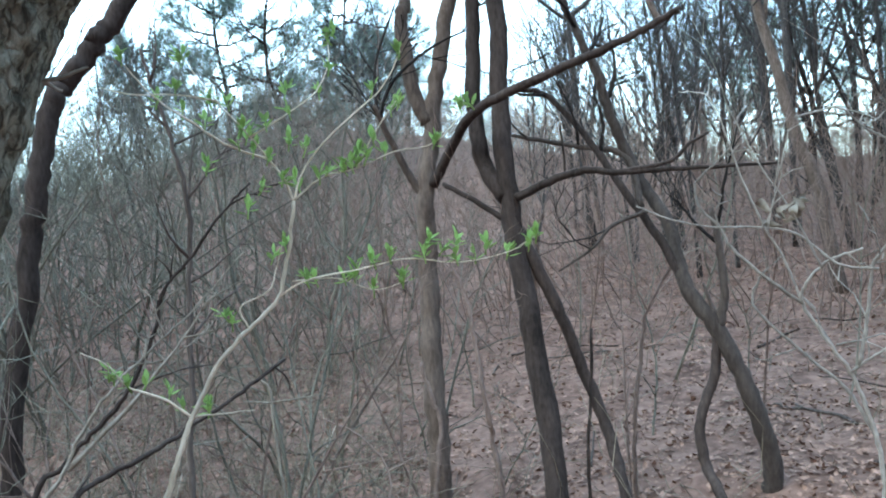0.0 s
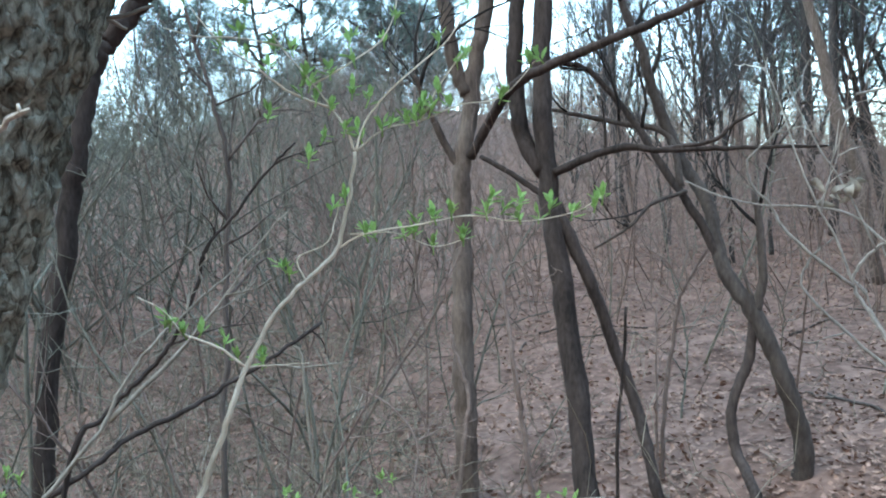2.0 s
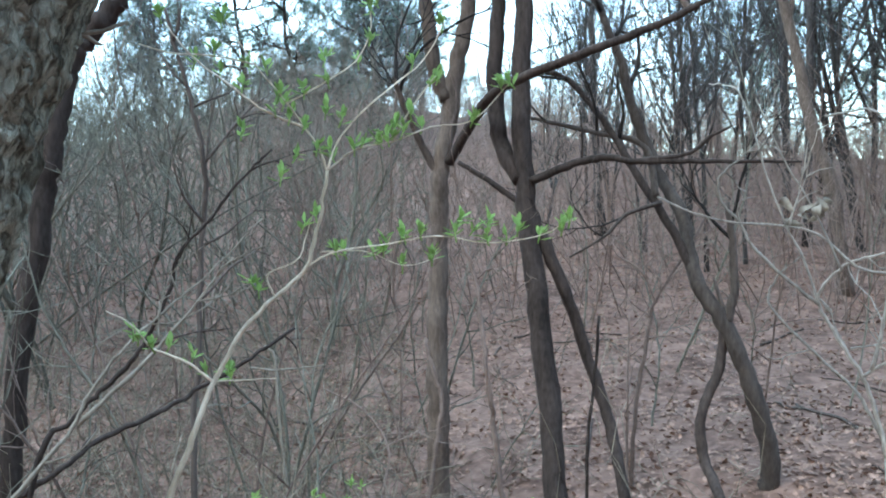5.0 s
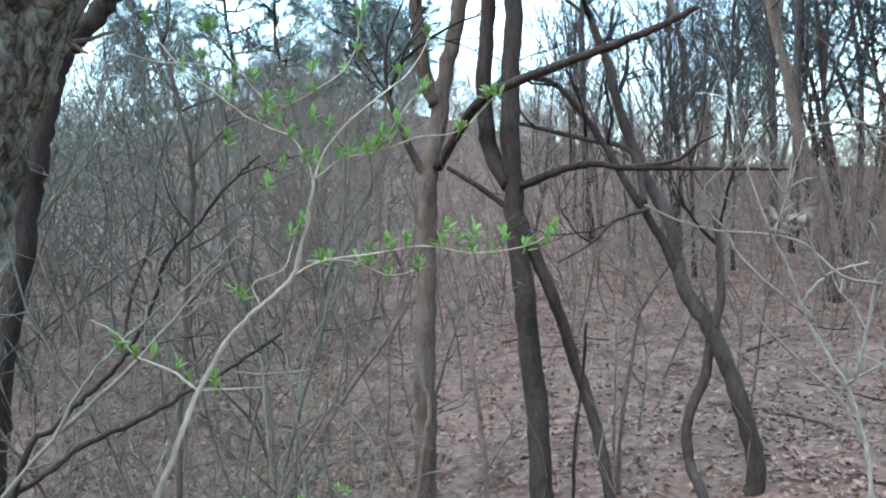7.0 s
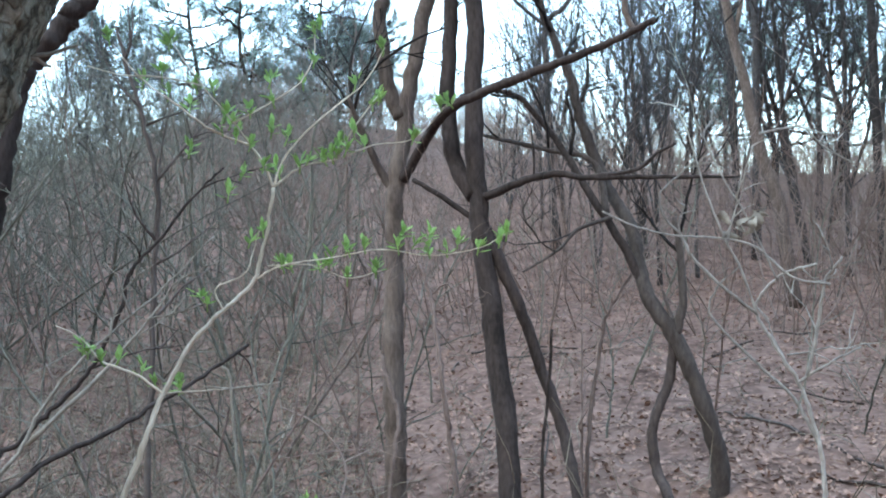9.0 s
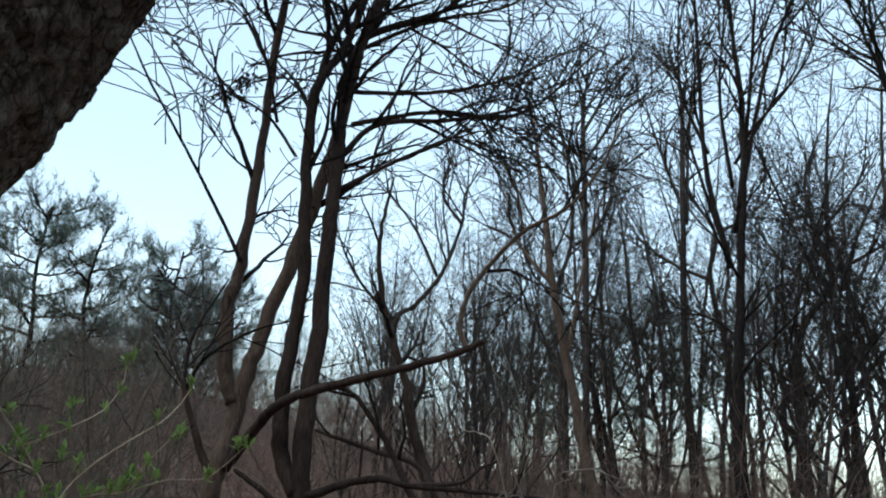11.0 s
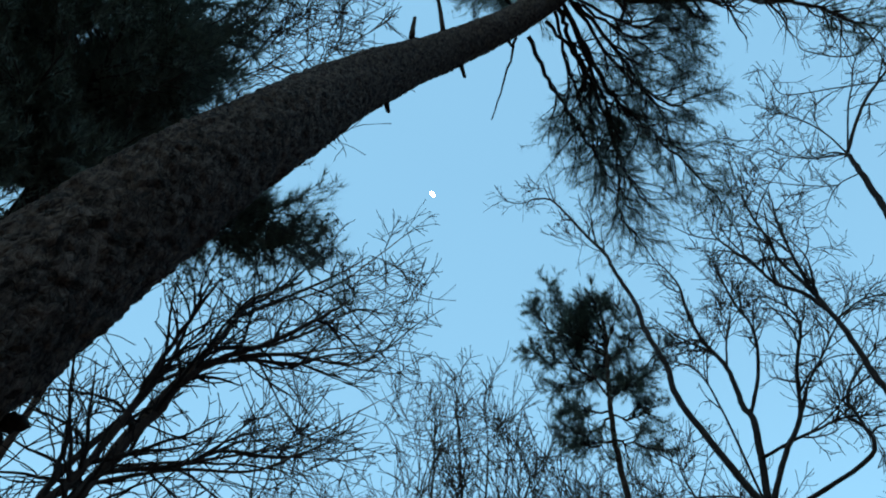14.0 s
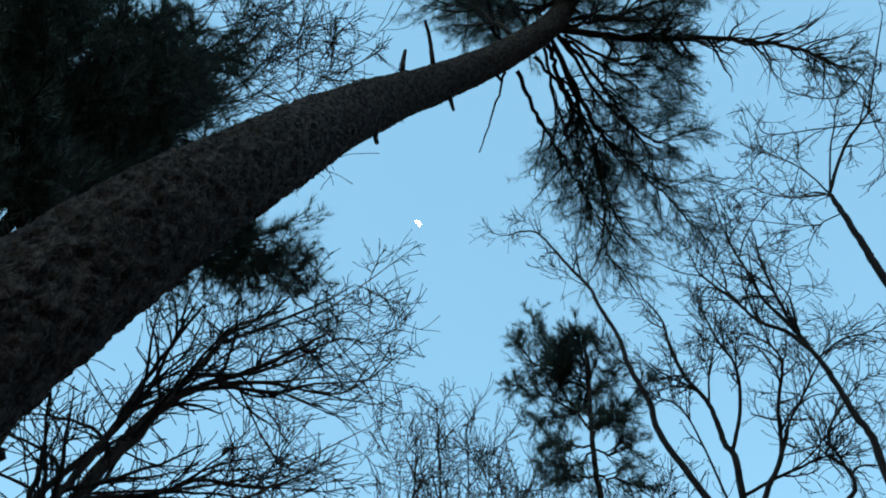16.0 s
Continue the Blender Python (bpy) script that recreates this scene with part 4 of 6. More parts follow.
stems.append(([(6.69, 3.99, 6.86), (6.67, 3.87, 7.96), (6.64, 3.93, 8.25), (6.60, 3.98, 8.86), (6.49, 4.14, 9.36), (6.43, 4.23, 9.88), (6.40, 4.27, 10.58), (6.26, 4.46, 11.17)], 0.042, 0.006, 0.45, 9))
stems.append(([(6.69, 3.99, 6.86), (6.79, 3.68, 7.50), (6.92, 3.45, 7.94), (6.98, 3.34, 8.58), (7.08, 3.15, 9.25), (7.06, 3.20, 9.62), (7.04, 3.23, 10.16)], 0.034, 0.005, 0.3, 15))
stems.append(([(6.69, 3.99, 6.86), (6.49, 4.14, 8.34), (6.39, 4.28, 8.92), (6.20, 4.53, 9.17)], 0.016, 0.005, 0.3, 9))
stems.append(([(6.69, 3.99, 6.49), (6.79, 3.84, 6.84), (7.16, 2.99, 7.24), (7.18, 2.95, 7.67), (7.16, 2.98, 8.05), (7.27, 2.74, 8.39), (7.36, 2.51, 8.61)], 0.03, 0.005, 0.4, 12))
stems.append(([(6.66, 3.89, 8.07), (6.78, 3.70, 8.70), (6.83, 3.62, 9.38), (6.76, 3.73, 9.91), (6.73, 3.78, 10.39), (6.66, 3.89, 10.84)], 0.024, 0.005, 0.25, 14))
stems.append(([(6.66, 3.89, 7.50), (6.87, 3.54, 7.66), (6.99, 3.32, 7.72), (7.11, 3.09, 7.79), (7.27, 2.73, 7.68)], 0.02, 0.005, 0.25, 9))
stems.append(([(6.92, 3.45, 7.94), (7.01, 3.28, 8.35), (7.13, 3.05, 8.70), (7.25, 2.79, 9.11), (7.34, 2.56, 9.48)], 0.018, 0.005, 0.25, 13))
stems.append(([(6.60, 3.98, 8.86), (6.65, 3.90, 9.38), (6.75, 3.75, 9.95)], 0.014, 0.005, 0.25, 9))
stems.append(([(6.68, 4.01, 6.90), (6.51, 4.26, 7.14), (6.13, 4.76, 7.20), (5.88, 5.05, 7.29)], 0.013, 0.005, 0.4, 5))
stems.append(([(6.67, 4.02, 6.06), (6.55, 4.20, 6.48), (6.36, 4.47, 6.95), (6.23, 4.63, 7.43), (6.21, 4.66, 7.84)], 0.02, 0.005, 0.35, 8))
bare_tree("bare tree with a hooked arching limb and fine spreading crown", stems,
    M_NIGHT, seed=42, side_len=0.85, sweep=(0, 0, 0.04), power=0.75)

stems = []
stems.append(([foot(6.9, 2.2), (6.66, 2.30, 5.60), (6.76, 2.40, 6.98), (6.77, 2.38, 7.38), (6.75, 2.44, 7.75), (6.73, 2.49, 8.21), (6.70, 2.54, 8.61), (6.66, 2.63, 8.97), (6.64, 2.68, 9.57), (6.63, 2.71, 10.02), (6.62, 2.71, 10.59), (6.65, 2.66, 11.26)], 0.046, 0.006, 0.6, 9))
stems.append(([(6.68, 2.58, 8.83), (6.63, 2.70, 9.31), (6.56, 2.84, 9.80), (6.54, 2.89, 10.37), (6.50, 2.96, 10.91), (6.49, 2.99, 11.51), (6.50, 2.98, 12.20)], 0.026, 0.005, 0.25, 13))
stems.append(([(6.68, 2.59, 8.79), (6.61, 2.74, 9.15), (6.50, 2.96, 9.44), (6.42, 3.11, 9.87), (6.32, 3.29, 10.31), (6.25, 3.41, 10.65), (6.24, 3.44, 11.06)], 0.026, 0.005, 0.25, 13))
stems.append(([(6.70, 2.54, 8.61), (6.82, 2.26, 8.76), (6.90, 2.04, 8.73), (6.98, 1.81, 8.77)], 0.011, 0.005, 0.25, 6))
stems.append(([(6.64, 2.68, 9.57), (6.72, 2.50, 9.92), (6.74, 2.46, 10.35)], 0.009, 0.005, 0.25, 4))
bare_tree("bare tree with long straight stems leaning over the clearing", stems,
    M_NIGHT, seed=43, side_len=0.92, sweep=(-0.02, 0, 0.03), power=0.7)

stems = []
stems.append(([foot(7.6, 0.2), (7.00, 1.40, 6.40), (6.65, 1.50, 8.95), (6.65, 1.52, 9.52), (6.64, 1.54, 10.28), (6.63, 1.56, 10.71)], 0.056, 0.024, 0.9, 1))
stems.append(([(6.63, 1.56, 10.71), (6.69, 1.36, 11.11), (6.75, 1.11, 11.49), (6.81, 0.82, 11.75), (6.83, 0.67, 11.89), (6.89, 0.26, 12.76), (6.92, -0.23, 13.70)], 0.024, 0.005, 0.25, 6))
stems.append(([(6.63, 1.56, 10.71), (6.51, 1.93, 10.95), (6.41, 2.19, 11.28), (6.36, 2.33, 11.57)], 0.011, 0.005, 0.25, 7))
stems.append(([(6.63, 1.56, 10.71), (6.61, 1.65, 11.26), (6.57, 1.76, 11.65), (6.51, 1.95, 12.10), (6.43, 2.16, 12.53)], 0.012, 0.005, 0.25, 7))
stems.append(([(6.63, 1.56, 10.71), (6.71, 1.29, 11.58), (6.74, 1.14, 11.91), (6.80, 0.88, 12.51), (6.87, 0.37, 12.84)], 0.013, 0.005, 0.25, 4))
stems.append(([(6.84, 0.62, 11.55), (6.81, 0.79, 11.66), (6.70, 1.32, 12.14), (6.54, 1.86, 12.59), (6.52, 1.93, 13.11), (6.49, 1.99, 13.83)], 0.011, 0.005, 0.25, 4))
stems.append(([(6.54, 1.86, 12.59), (6.41, 2.21, 12.08), (6.30, 2.45, 11.88)], 0.007, 0.005, 0.25, 3))
stems.append(([(6.55, 1.82, 10.26), (6.50, 1.96, 10.35), (6.34, 2.36, 10.74), (6.25, 2.57, 11.02)], 0.007, 0.005, 0.25, 4))
stems.append(([(6.88, 0.33, 12.77), (6.80, 0.89, 12.57), (6.70, 1.32, 13.27), (6.68, 1.39, 13.65), (6.72, 1.26, 14.30)], 0.011, 0.005, 0.25, 5))
stems.append(([(6.64, 1.54, 10.28), (6.55, 1.82, 10.24), (6.47, 2.04, 9.93)], 0.009, 0.005, 0.25, 4))
stems.append(([(6.83, 0.67, 11.89), (6.82, 0.76, 11.01)], 0.009, 0.005, 0.25, 4))
stems.append(([(6.83, 0.67, 11.89), (6.84, 0.61, 12.93), (6.81, 0.81, 13.94)], 0.009, 0.005, 0.25, 5))
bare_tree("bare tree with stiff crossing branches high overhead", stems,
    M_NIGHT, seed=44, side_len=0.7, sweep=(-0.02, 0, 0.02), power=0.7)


stems = []
stems.append(([foot(2.94, 16.40), (2.87, 16.56, 4.64), (2.86, 16.57, 5.87), (3.26, 16.49, 6.27), (3.75, 16.39, 7.01), (4.10, 16.31, 8.15), (4.14, 16.30, 8.89), (4.56, 16.19, 9.72)], 0.075, 0.010, 0.55, 7))
stems.append(([(2.86, 16.57, 5.87), (2.18, 16.67, 6.49), (1.72, 16.72, 7.16), (1.44, 16.75, 7.75)], 0.041, 0.009, 0.25, 6))
stems.append(([(3.64, 16.41, 6.93), (3.16, 16.51, 7.89), (2.72, 16.59, 8.49), (2.11, 16.68, 9.21)], 0.041, 0.009, 0.25, 6))
stems.append(([(4.10, 16.31, 8.15), (3.65, 16.41, 8.90), (3.88, 16.36, 10.21)], 0.041, 0.009, 0.25, 6))
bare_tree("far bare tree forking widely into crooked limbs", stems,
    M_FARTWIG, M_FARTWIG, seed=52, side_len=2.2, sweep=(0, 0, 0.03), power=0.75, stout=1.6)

stems = []
stems.append(([foot(10.73, 14.12), (10.74, 14.26, 5.38), (11.22, 13.89, 6.75), (11.38, 13.75, 7.29), (11.22, 13.89, 8.12), (11.11, 13.98, 9.33), (11.36, 13.77, 10.43)], 0.090, 0.010, 0.55, 7))
stems.append(([(11.38, 13.75, 7.29), (11.87, 13.34, 7.58), (12.40, 12.86, 8.03), (12.91, 12.35, 8.60)], 0.050, 0.009, 0.25, 6))
stems.append(([(11.22, 13.89, 6.75), (10.63, 14.34, 7.63), (10.19, 14.65, 8.56)], 0.050, 0.009, 0.25, 6))
stems.append(([(11.22, 13.89, 8.12), (11.71, 13.48, 8.87), (12.13, 13.11, 9.77)], 0.050, 0.009, 0.25, 6))
bare_tree("far bare tree with dark limbs spreading to either side", stems,
    M_FARTWIG, M_FARTWIG, seed=53, side_len=2.2, sweep=(0, 0, 0.03), power=0.75, stout=1.6)

stems = []
stems.append(([foot(10.21, 15.67), (10.21, 15.83, 5.55), (9.95, 15.99, 7.56), (10.09, 15.91, 8.67), (9.66, 16.17, 9.69), (9.32, 16.37, 11.08)], 0.080, 0.010, 0.55, 7))
stems.append(([(9.95, 15.99, 7.56), (9.29, 16.38, 7.96), (8.59, 16.76, 8.64), (8.08, 17.01, 9.81)], 0.044, 0.009, 0.25, 6))
stems.append(([(10.09, 15.91, 8.67), (10.87, 15.39, 9.23), (11.44, 14.99, 10.07)], 0.044, 0.009, 0.25, 6))
bare_tree("far bare tree with a bent trunk among the others", stems,
    M_FARTWIG, M_FARTWIG, seed=54, side_len=2.2, sweep=(0, 0, 0.03), power=0.75, stout=1.6)

stems = []
stems.append(([foot(7.04, 17.29), (7.01, 17.47, 5.36), (6.80, 17.55, 7.14), (7.11, 17.43, 8.42), (7.18, 17.40, 9.76), (7.66, 17.20, 11.21)], 0.080, 0.010, 0.55, 7))
stems.append(([(6.80, 17.55, 7.14), (6.26, 17.75, 7.79), (5.78, 17.91, 9.05)], 0.044, 0.009, 0.25, 6))
stems.append(([(7.11, 17.43, 8.42), (7.73, 17.17, 8.90), (8.08, 17.01, 9.81)], 0.044, 0.009, 0.25, 6))
stems.append(([(6.99, 17.48, 6.36), (7.65, 17.20, 7.20), (7.87, 17.11, 8.33)], 0.044, 0.009, 0.25, 6))
bare_tree("far bare tree with upright crooked stems on the slope", stems,
    M_FARTWIG, M_FARTWIG, seed=55, side_len=2.2, sweep=(0, 0, 0.03), power=0.75, stout=1.6)

stems = []
stems.append(([foot(5.60, 11.74), (5.43, 11.82, 2.00), (5.22, 11.92, 2.71), (5.06, 11.99, 3.61), (4.90, 12.05, 4.42), (4.64, 12.05, 5.62), (4.52, 12.09, 6.64), (4.39, 12.14, 7.73), (4.26, 12.18, 8.76)], 0.105, 0.02, 0.6, 8))
stems.append(([(4.90, 12.05, 4.42), (5.30, 12.10, 6.50), (5.66, 12.16, 7.65)], 0.04, 0.010, 0.3, 5))
stems.append(([(4.64, 12.05, 5.62), (4.09, 12.24, 6.37), (3.84, 12.32, 7.27)], 0.04, 0.010, 0.3, 5))
bare_tree("tall pale brown tree leaning on the wooded slope", stems,
    M_BROWN, M_FARTWIG, seed=56, side_len=1.8, sweep=(0, 0, 0.03), power=0.75, stout=1.3)


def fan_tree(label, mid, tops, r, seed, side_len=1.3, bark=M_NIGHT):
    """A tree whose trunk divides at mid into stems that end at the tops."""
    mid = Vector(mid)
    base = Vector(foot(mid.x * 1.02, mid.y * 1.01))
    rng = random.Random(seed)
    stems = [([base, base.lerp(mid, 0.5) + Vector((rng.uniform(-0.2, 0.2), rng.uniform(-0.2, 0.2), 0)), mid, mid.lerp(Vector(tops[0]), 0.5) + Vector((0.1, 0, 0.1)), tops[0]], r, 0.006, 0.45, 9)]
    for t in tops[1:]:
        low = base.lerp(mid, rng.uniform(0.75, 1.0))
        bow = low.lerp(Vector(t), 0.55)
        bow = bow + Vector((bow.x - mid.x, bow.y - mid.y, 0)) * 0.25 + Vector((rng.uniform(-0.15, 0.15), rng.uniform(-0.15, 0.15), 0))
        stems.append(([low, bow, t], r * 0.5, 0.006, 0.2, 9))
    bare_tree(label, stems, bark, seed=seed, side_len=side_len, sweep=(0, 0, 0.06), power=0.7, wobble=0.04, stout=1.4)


fan_tree("bare tree with a rounded crown of crooked dark twigs", (9.16, 9.23, 8.98), ((9.30, 9.08, 10.94), (8.73, 9.63, 10.63), (9.03, 9.35, 11.23), (9.62, 8.74, 11.01), (9.86, 8.48, 10.34)), 0.085, 46, 1.6)
fan_tree("bare tree with dark crossing twigs behind a slimmer one", (9.71, 7.05, 8.24), ((9.73, 7.03, 9.63), (9.34, 7.53, 9.21), (10.05, 6.56, 9.72), (10.14, 6.41, 8.86)), 0.08, 47, 1.5)
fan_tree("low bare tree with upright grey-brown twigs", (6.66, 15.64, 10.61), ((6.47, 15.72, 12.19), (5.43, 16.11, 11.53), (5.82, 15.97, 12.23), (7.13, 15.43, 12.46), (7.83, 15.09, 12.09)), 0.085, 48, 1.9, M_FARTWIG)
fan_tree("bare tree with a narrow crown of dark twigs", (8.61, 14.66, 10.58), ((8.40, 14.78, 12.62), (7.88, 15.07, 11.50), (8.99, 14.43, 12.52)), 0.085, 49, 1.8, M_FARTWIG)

# ---------------------------------------------------------------- leafing shrub beside the pine
def leaf_mesh():
    """One small folded leaf with a pointed tip, one unit long."""
    rows = ((0.0, 0.02), (0.25, 0.19), (0.55, 0.23), (0.8, 0.14), (1.0, 0.0))
    v, f = [], []
    for u, w in rows:
        z = 0.25 * u * u
        v += [(u, -w, z + w * 0.45), (u, 0, z), (u, w, z + w * 0.45)]
    for i in range(len(rows) - 1):
        a = i * 3
        f += [(a, a + 1, a + 4, a + 3), (a + 1, a + 2, a + 5, a + 4)]
    me = bpy.data.meshes.new("leaf")
    me.from_pydata(v, [], f)
    me.polygons.foreach_set("use_smooth", [True] * len(me.polygons))
    me.materials.append(M_LEAF)
    return me


LEAF = leaf_mesh()


def shrub(label, stems, material, seed, sprigs=(), leaf=0.02, name="shrub", category="shrub", twiggy=0.0):
    rng = random.Random(seed)
    x, y, z = stems[0][0][0]
    if z > ground_z(x, y) - 0.03:
        run = Vector(stems[0][0][0]) - Vector(stems[0][0][1])
        k = 0.7 * (z - ground_z(x, y)) / max(-run.z, 0.02)
        k = min(k, 0.6 / max(math.hypot(run.x, run.y), 0.001))
        head, toe = Vector(stems[0][0][0]), Vector(foot(x + run.x * k, y + run.y * k))
        sag = Vector((run.x, run.y, 0)) * k * 0.25
        stems = [([toe, toe.lerp(head, 0.35) + sag * 0.5, toe.lerp(head, 0.68) + sag * 0.6, toe.lerp(head, 0.88) + sag * 0.3, *stems[0][0]], *stems[0][1:]), *stems[1:]]
    at = Vector(stems[0][0][0])
    root = thing(name, at, label, category)
    for k, (pts, r0, r1) in enumerate(stems):
        path = spline(local(pts, at), 6, r0 * 0.35, rng)
        rad = [r * rng.uniform(0.9, 1.1) for r in taper(len(path), r0, r1)]
        T = Tubes()
        T.tube(path, rad, 8)
        stem = part("stem" if k == 0 else "branch", T, material, root)
        if twiggy:
            for B in clothe(None, rng, path, rad, 0.3, max(2, int(twiggy * 4)), 0.22 * twiggy, 0.05, 1, 2):
                part("twig", B, material, stem)
        if sprigs and k:
            sprigs = [*sprigs, *((path[i] + at + Vector((rng.gauss(0, 0.006), rng.gauss(0, 0.006), 0.006)), rng.randint(4, 7)) for i in range(2, len(path), 3) if rng.random() < 0.5)]
    for p, n in sprigs:
        c = Vector(p) - at
        d = Vector((rng.gauss(0, 0.3), rng.gauss(0, 0.3), 1)).normalized()
        T = Tubes()
        T.tube([c - d * leaf * 0.8, c, c + d * leaf * 0.4], [0.0012, 0.001, 0.0006], 5)
        sprig = part("sprig", T, M_LEAF, root)
        for _ in range(n + 1):
            q = heading(rng, d, rng.uniform(0.3, 1.6)).to_track_quat("X", "Z")
            s = leaf * rng.uniform(0.7, 1.25)
            ob = new("leaf", LEAF)
            ob.parent = sprig
            ob.matrix_basis = Matrix.LocRotScale(c + d * rng.uniform(-0.5, 0.5) * leaf + q @ Vector((0.002, 0, 0)), q, (s, s, s))
    return root



sprigs = []
sprigs += [((-0.31, 1.11, 1.63), 8), ((-0.30, 1.11, 1.72), 9), ((-0.26, 1.12, 1.68), 8), ((-0.26, 1.12, 1.57), 7), ((-0.24, 1.13, 1.60), 7), ((-0.20, 1.13, 1.66), 8), ((-0.18, 1.14, 1.65), 7), ((-0.13, 1.14, 1.62), 9), ((-0.11, 1.14, 1.63), 6), ((-0.00, 1.15, 1.65), 9), ((0.05, 1.15, 1.70), 8), ((-0.14, 1.14, 1.76), 9)]
sprigs += [((-0.14, 1.14, 1.80), 8), ((-0.33, 1.10, 1.78), 8), ((-0.30, 1.11, 1.43), 7), ((-0.29, 1.11, 1.42), 7), ((-0.10, 1.15, 1.49), 8), ((-0.06, 1.15, 1.46), 9), ((-0.10, 1.15, 1.45), 7), ((-0.02, 1.15, 1.51), 10), ((-0.00, 1.15, 1.50), 9), ((0.02, 1.15, 1.51), 8), ((0.06, 1.15, 1.50), 10), ((0.09, 1.15, 1.49), 10)]
sprigs += [((0.12, 1.14, 1.50), 8), ((0.13, 1.14, 1.51), 9), ((-0.44, 1.06, 1.37), 4), ((-0.42, 1.07, 1.36), 3), ((-0.40, 1.08, 1.35), 2), ((-0.19, 1.13, 1.47), 7), ((-0.18, 1.14, 1.47), 7), ((-0.14, 1.14, 1.47), 7), ((-0.42, 1.12, 1.79), 9), ((-0.38, 1.14, 1.73), 6), ((-0.20, 1.13, 1.73), 6), ((-0.05, 1.15, 1.71), 6)]
stems = []
stems.append(([(-0.43, 1.07, 1.08), (-0.40, 1.08, 1.16), (-0.37, 1.09, 1.24), (-0.35, 1.10, 1.30), (-0.31, 1.11, 1.37), (-0.27, 1.12, 1.41), (-0.23, 1.13, 1.45), (-0.21, 1.13, 1.52), (-0.20, 1.13, 1.58)], 0.0052, 0.0024))
stems.append(([(-0.20, 1.13, 1.58), (-0.21, 1.13, 1.61), (-0.23, 1.13, 1.64), (-0.25, 1.12, 1.67), (-0.29, 1.11, 1.72), (-0.33, 1.10, 1.78)], 0.0018, 0.0007))
stems.append(([(-0.20, 1.13, 1.58), (-0.16, 1.14, 1.61), (-0.11, 1.14, 1.62), (-0.06, 1.15, 1.64), (-0.00, 1.15, 1.65), (0.05, 1.15, 1.70)], 0.0015, 0.0007))
stems.append(([(-0.23, 1.13, 1.45), (-0.19, 1.13, 1.47), (-0.12, 1.14, 1.48), (-0.05, 1.15, 1.49), (0.02, 1.15, 1.48), (0.09, 1.15, 1.49), (0.13, 1.14, 1.51)], 0.0013, 0.0006))
stems.append(([(-0.21, 1.13, 1.47), (-0.15, 1.14, 1.47), (-0.10, 1.15, 1.45), (-0.05, 1.15, 1.46)], 0.0011, 0.0006))
stems.append(([(-0.35, 1.10, 1.30), (-0.38, 1.08, 1.33), (-0.42, 1.07, 1.35), (-0.44, 1.06, 1.38), (-0.47, 1.05, 1.40)], 0.0020, 0.0007))
stems.append(([(-0.27, 1.12, 1.41), (-0.28, 1.12, 1.44), (-0.24, 1.12, 1.46), (-0.23, 1.13, 1.49), (-0.22, 1.13, 1.52)], 0.0013, 0.0007))
stems.append(([(-0.35, 1.10, 1.30), (-0.31, 1.11, 1.30), (-0.27, 1.12, 1.30)], 0.0013, 0.0006))
stems.append(([(-0.23, 1.13, 1.64), (-0.28, 1.12, 1.66), (-0.32, 1.10, 1.69), (-0.37, 1.09, 1.73), (-0.40, 1.08, 1.77)], 0.0018, 0.0008))
stems.append(([(-0.29, 1.11, 1.72), (-0.34, 1.10, 1.73), (-0.39, 1.08, 1.73), (-0.43, 1.07, 1.74)], 0.0014, 0.0008))
stems.append(([(-0.20, 1.13, 1.58), (-0.18, 1.14, 1.63), (-0.13, 1.14, 1.68), (-0.07, 1.15, 1.73), (-0.04, 1.15, 1.78)], 0.0016, 0.0008))
stems.append(([(-0.11, 1.14, 1.62), (-0.09, 1.15, 1.66), (-0.06, 1.15, 1.70), (-0.05, 1.15, 1.71)], 0.0014, 0.0008))
stems.append(([(-0.25, 1.12, 1.67), (-0.20, 1.13, 1.70), (-0.16, 1.14, 1.73), (-0.14, 1.14, 1.77), (-0.14, 1.14, 1.81)], 0.0013, 0.0006))
shrub("slender pale-barked shrub with fresh green leaf tufts", stems,
    M_STEM, 61, sprigs, 0.015)

stems = []
stems.append(([(-1.15, 1.76, 0.59), (-1.13, 1.83, 0.74), (-1.09, 1.91, 0.84), (-0.97, 1.97, 0.99), (-0.92, 2.00, 1.09), (-0.85, 2.03, 1.20), (-0.76, 2.12, 1.30), (-0.67, 2.20, 1.39), (-0.55, 2.28, 1.53)], 0.010, 0.002))
stems.append(([(-0.94, 1.99, 1.03), (-0.79, 2.05, 1.18), (-0.69, 2.09, 1.30), (-0.59, 2.12, 1.43)], 0.007, 0.0015))
shrub("pale leaning shrub stems crossing under the pine", stems,
    M_MID, 62, twiggy=1.0)

stems = []
stems.append(([(-1.57, 2.07, 0.56), (-1.42, 2.18, 0.64), (-1.27, 2.27, 0.74), (-1.14, 2.33, 0.83), (-1.06, 2.43, 0.89), (-0.91, 2.54, 0.95), (-0.83, 2.62, 1.00), (-0.69, 2.71, 1.08), (-0.57, 2.84, 1.16)], 0.014, 0.006))
shrub("dark dead branch leaning across the shrubs", stems,
    M_DARK, 63, name="dead_branch", category="branch", twiggy=0.8)

stems = []
stems.append(([foot(-1.22, 2.02), (-1.10, 2.07, 0.83), (-1.01, 2.12, 1.01), (-0.96, 2.14, 1.07), (-0.89, 2.17, 1.14), (-0.83, 2.19, 1.23), (-0.78, 2.21, 1.35), (-0.76, 2.22, 1.44), (-0.68, 2.24, 1.53), (-0.59, 2.26, 1.65), (-0.52, 2.28, 1.72)], 0.0085, 0.003))
shrub("dark crooked shrub stem leaning beside the pale ones", stems,
    M_DARK, 75, twiggy=0.8)

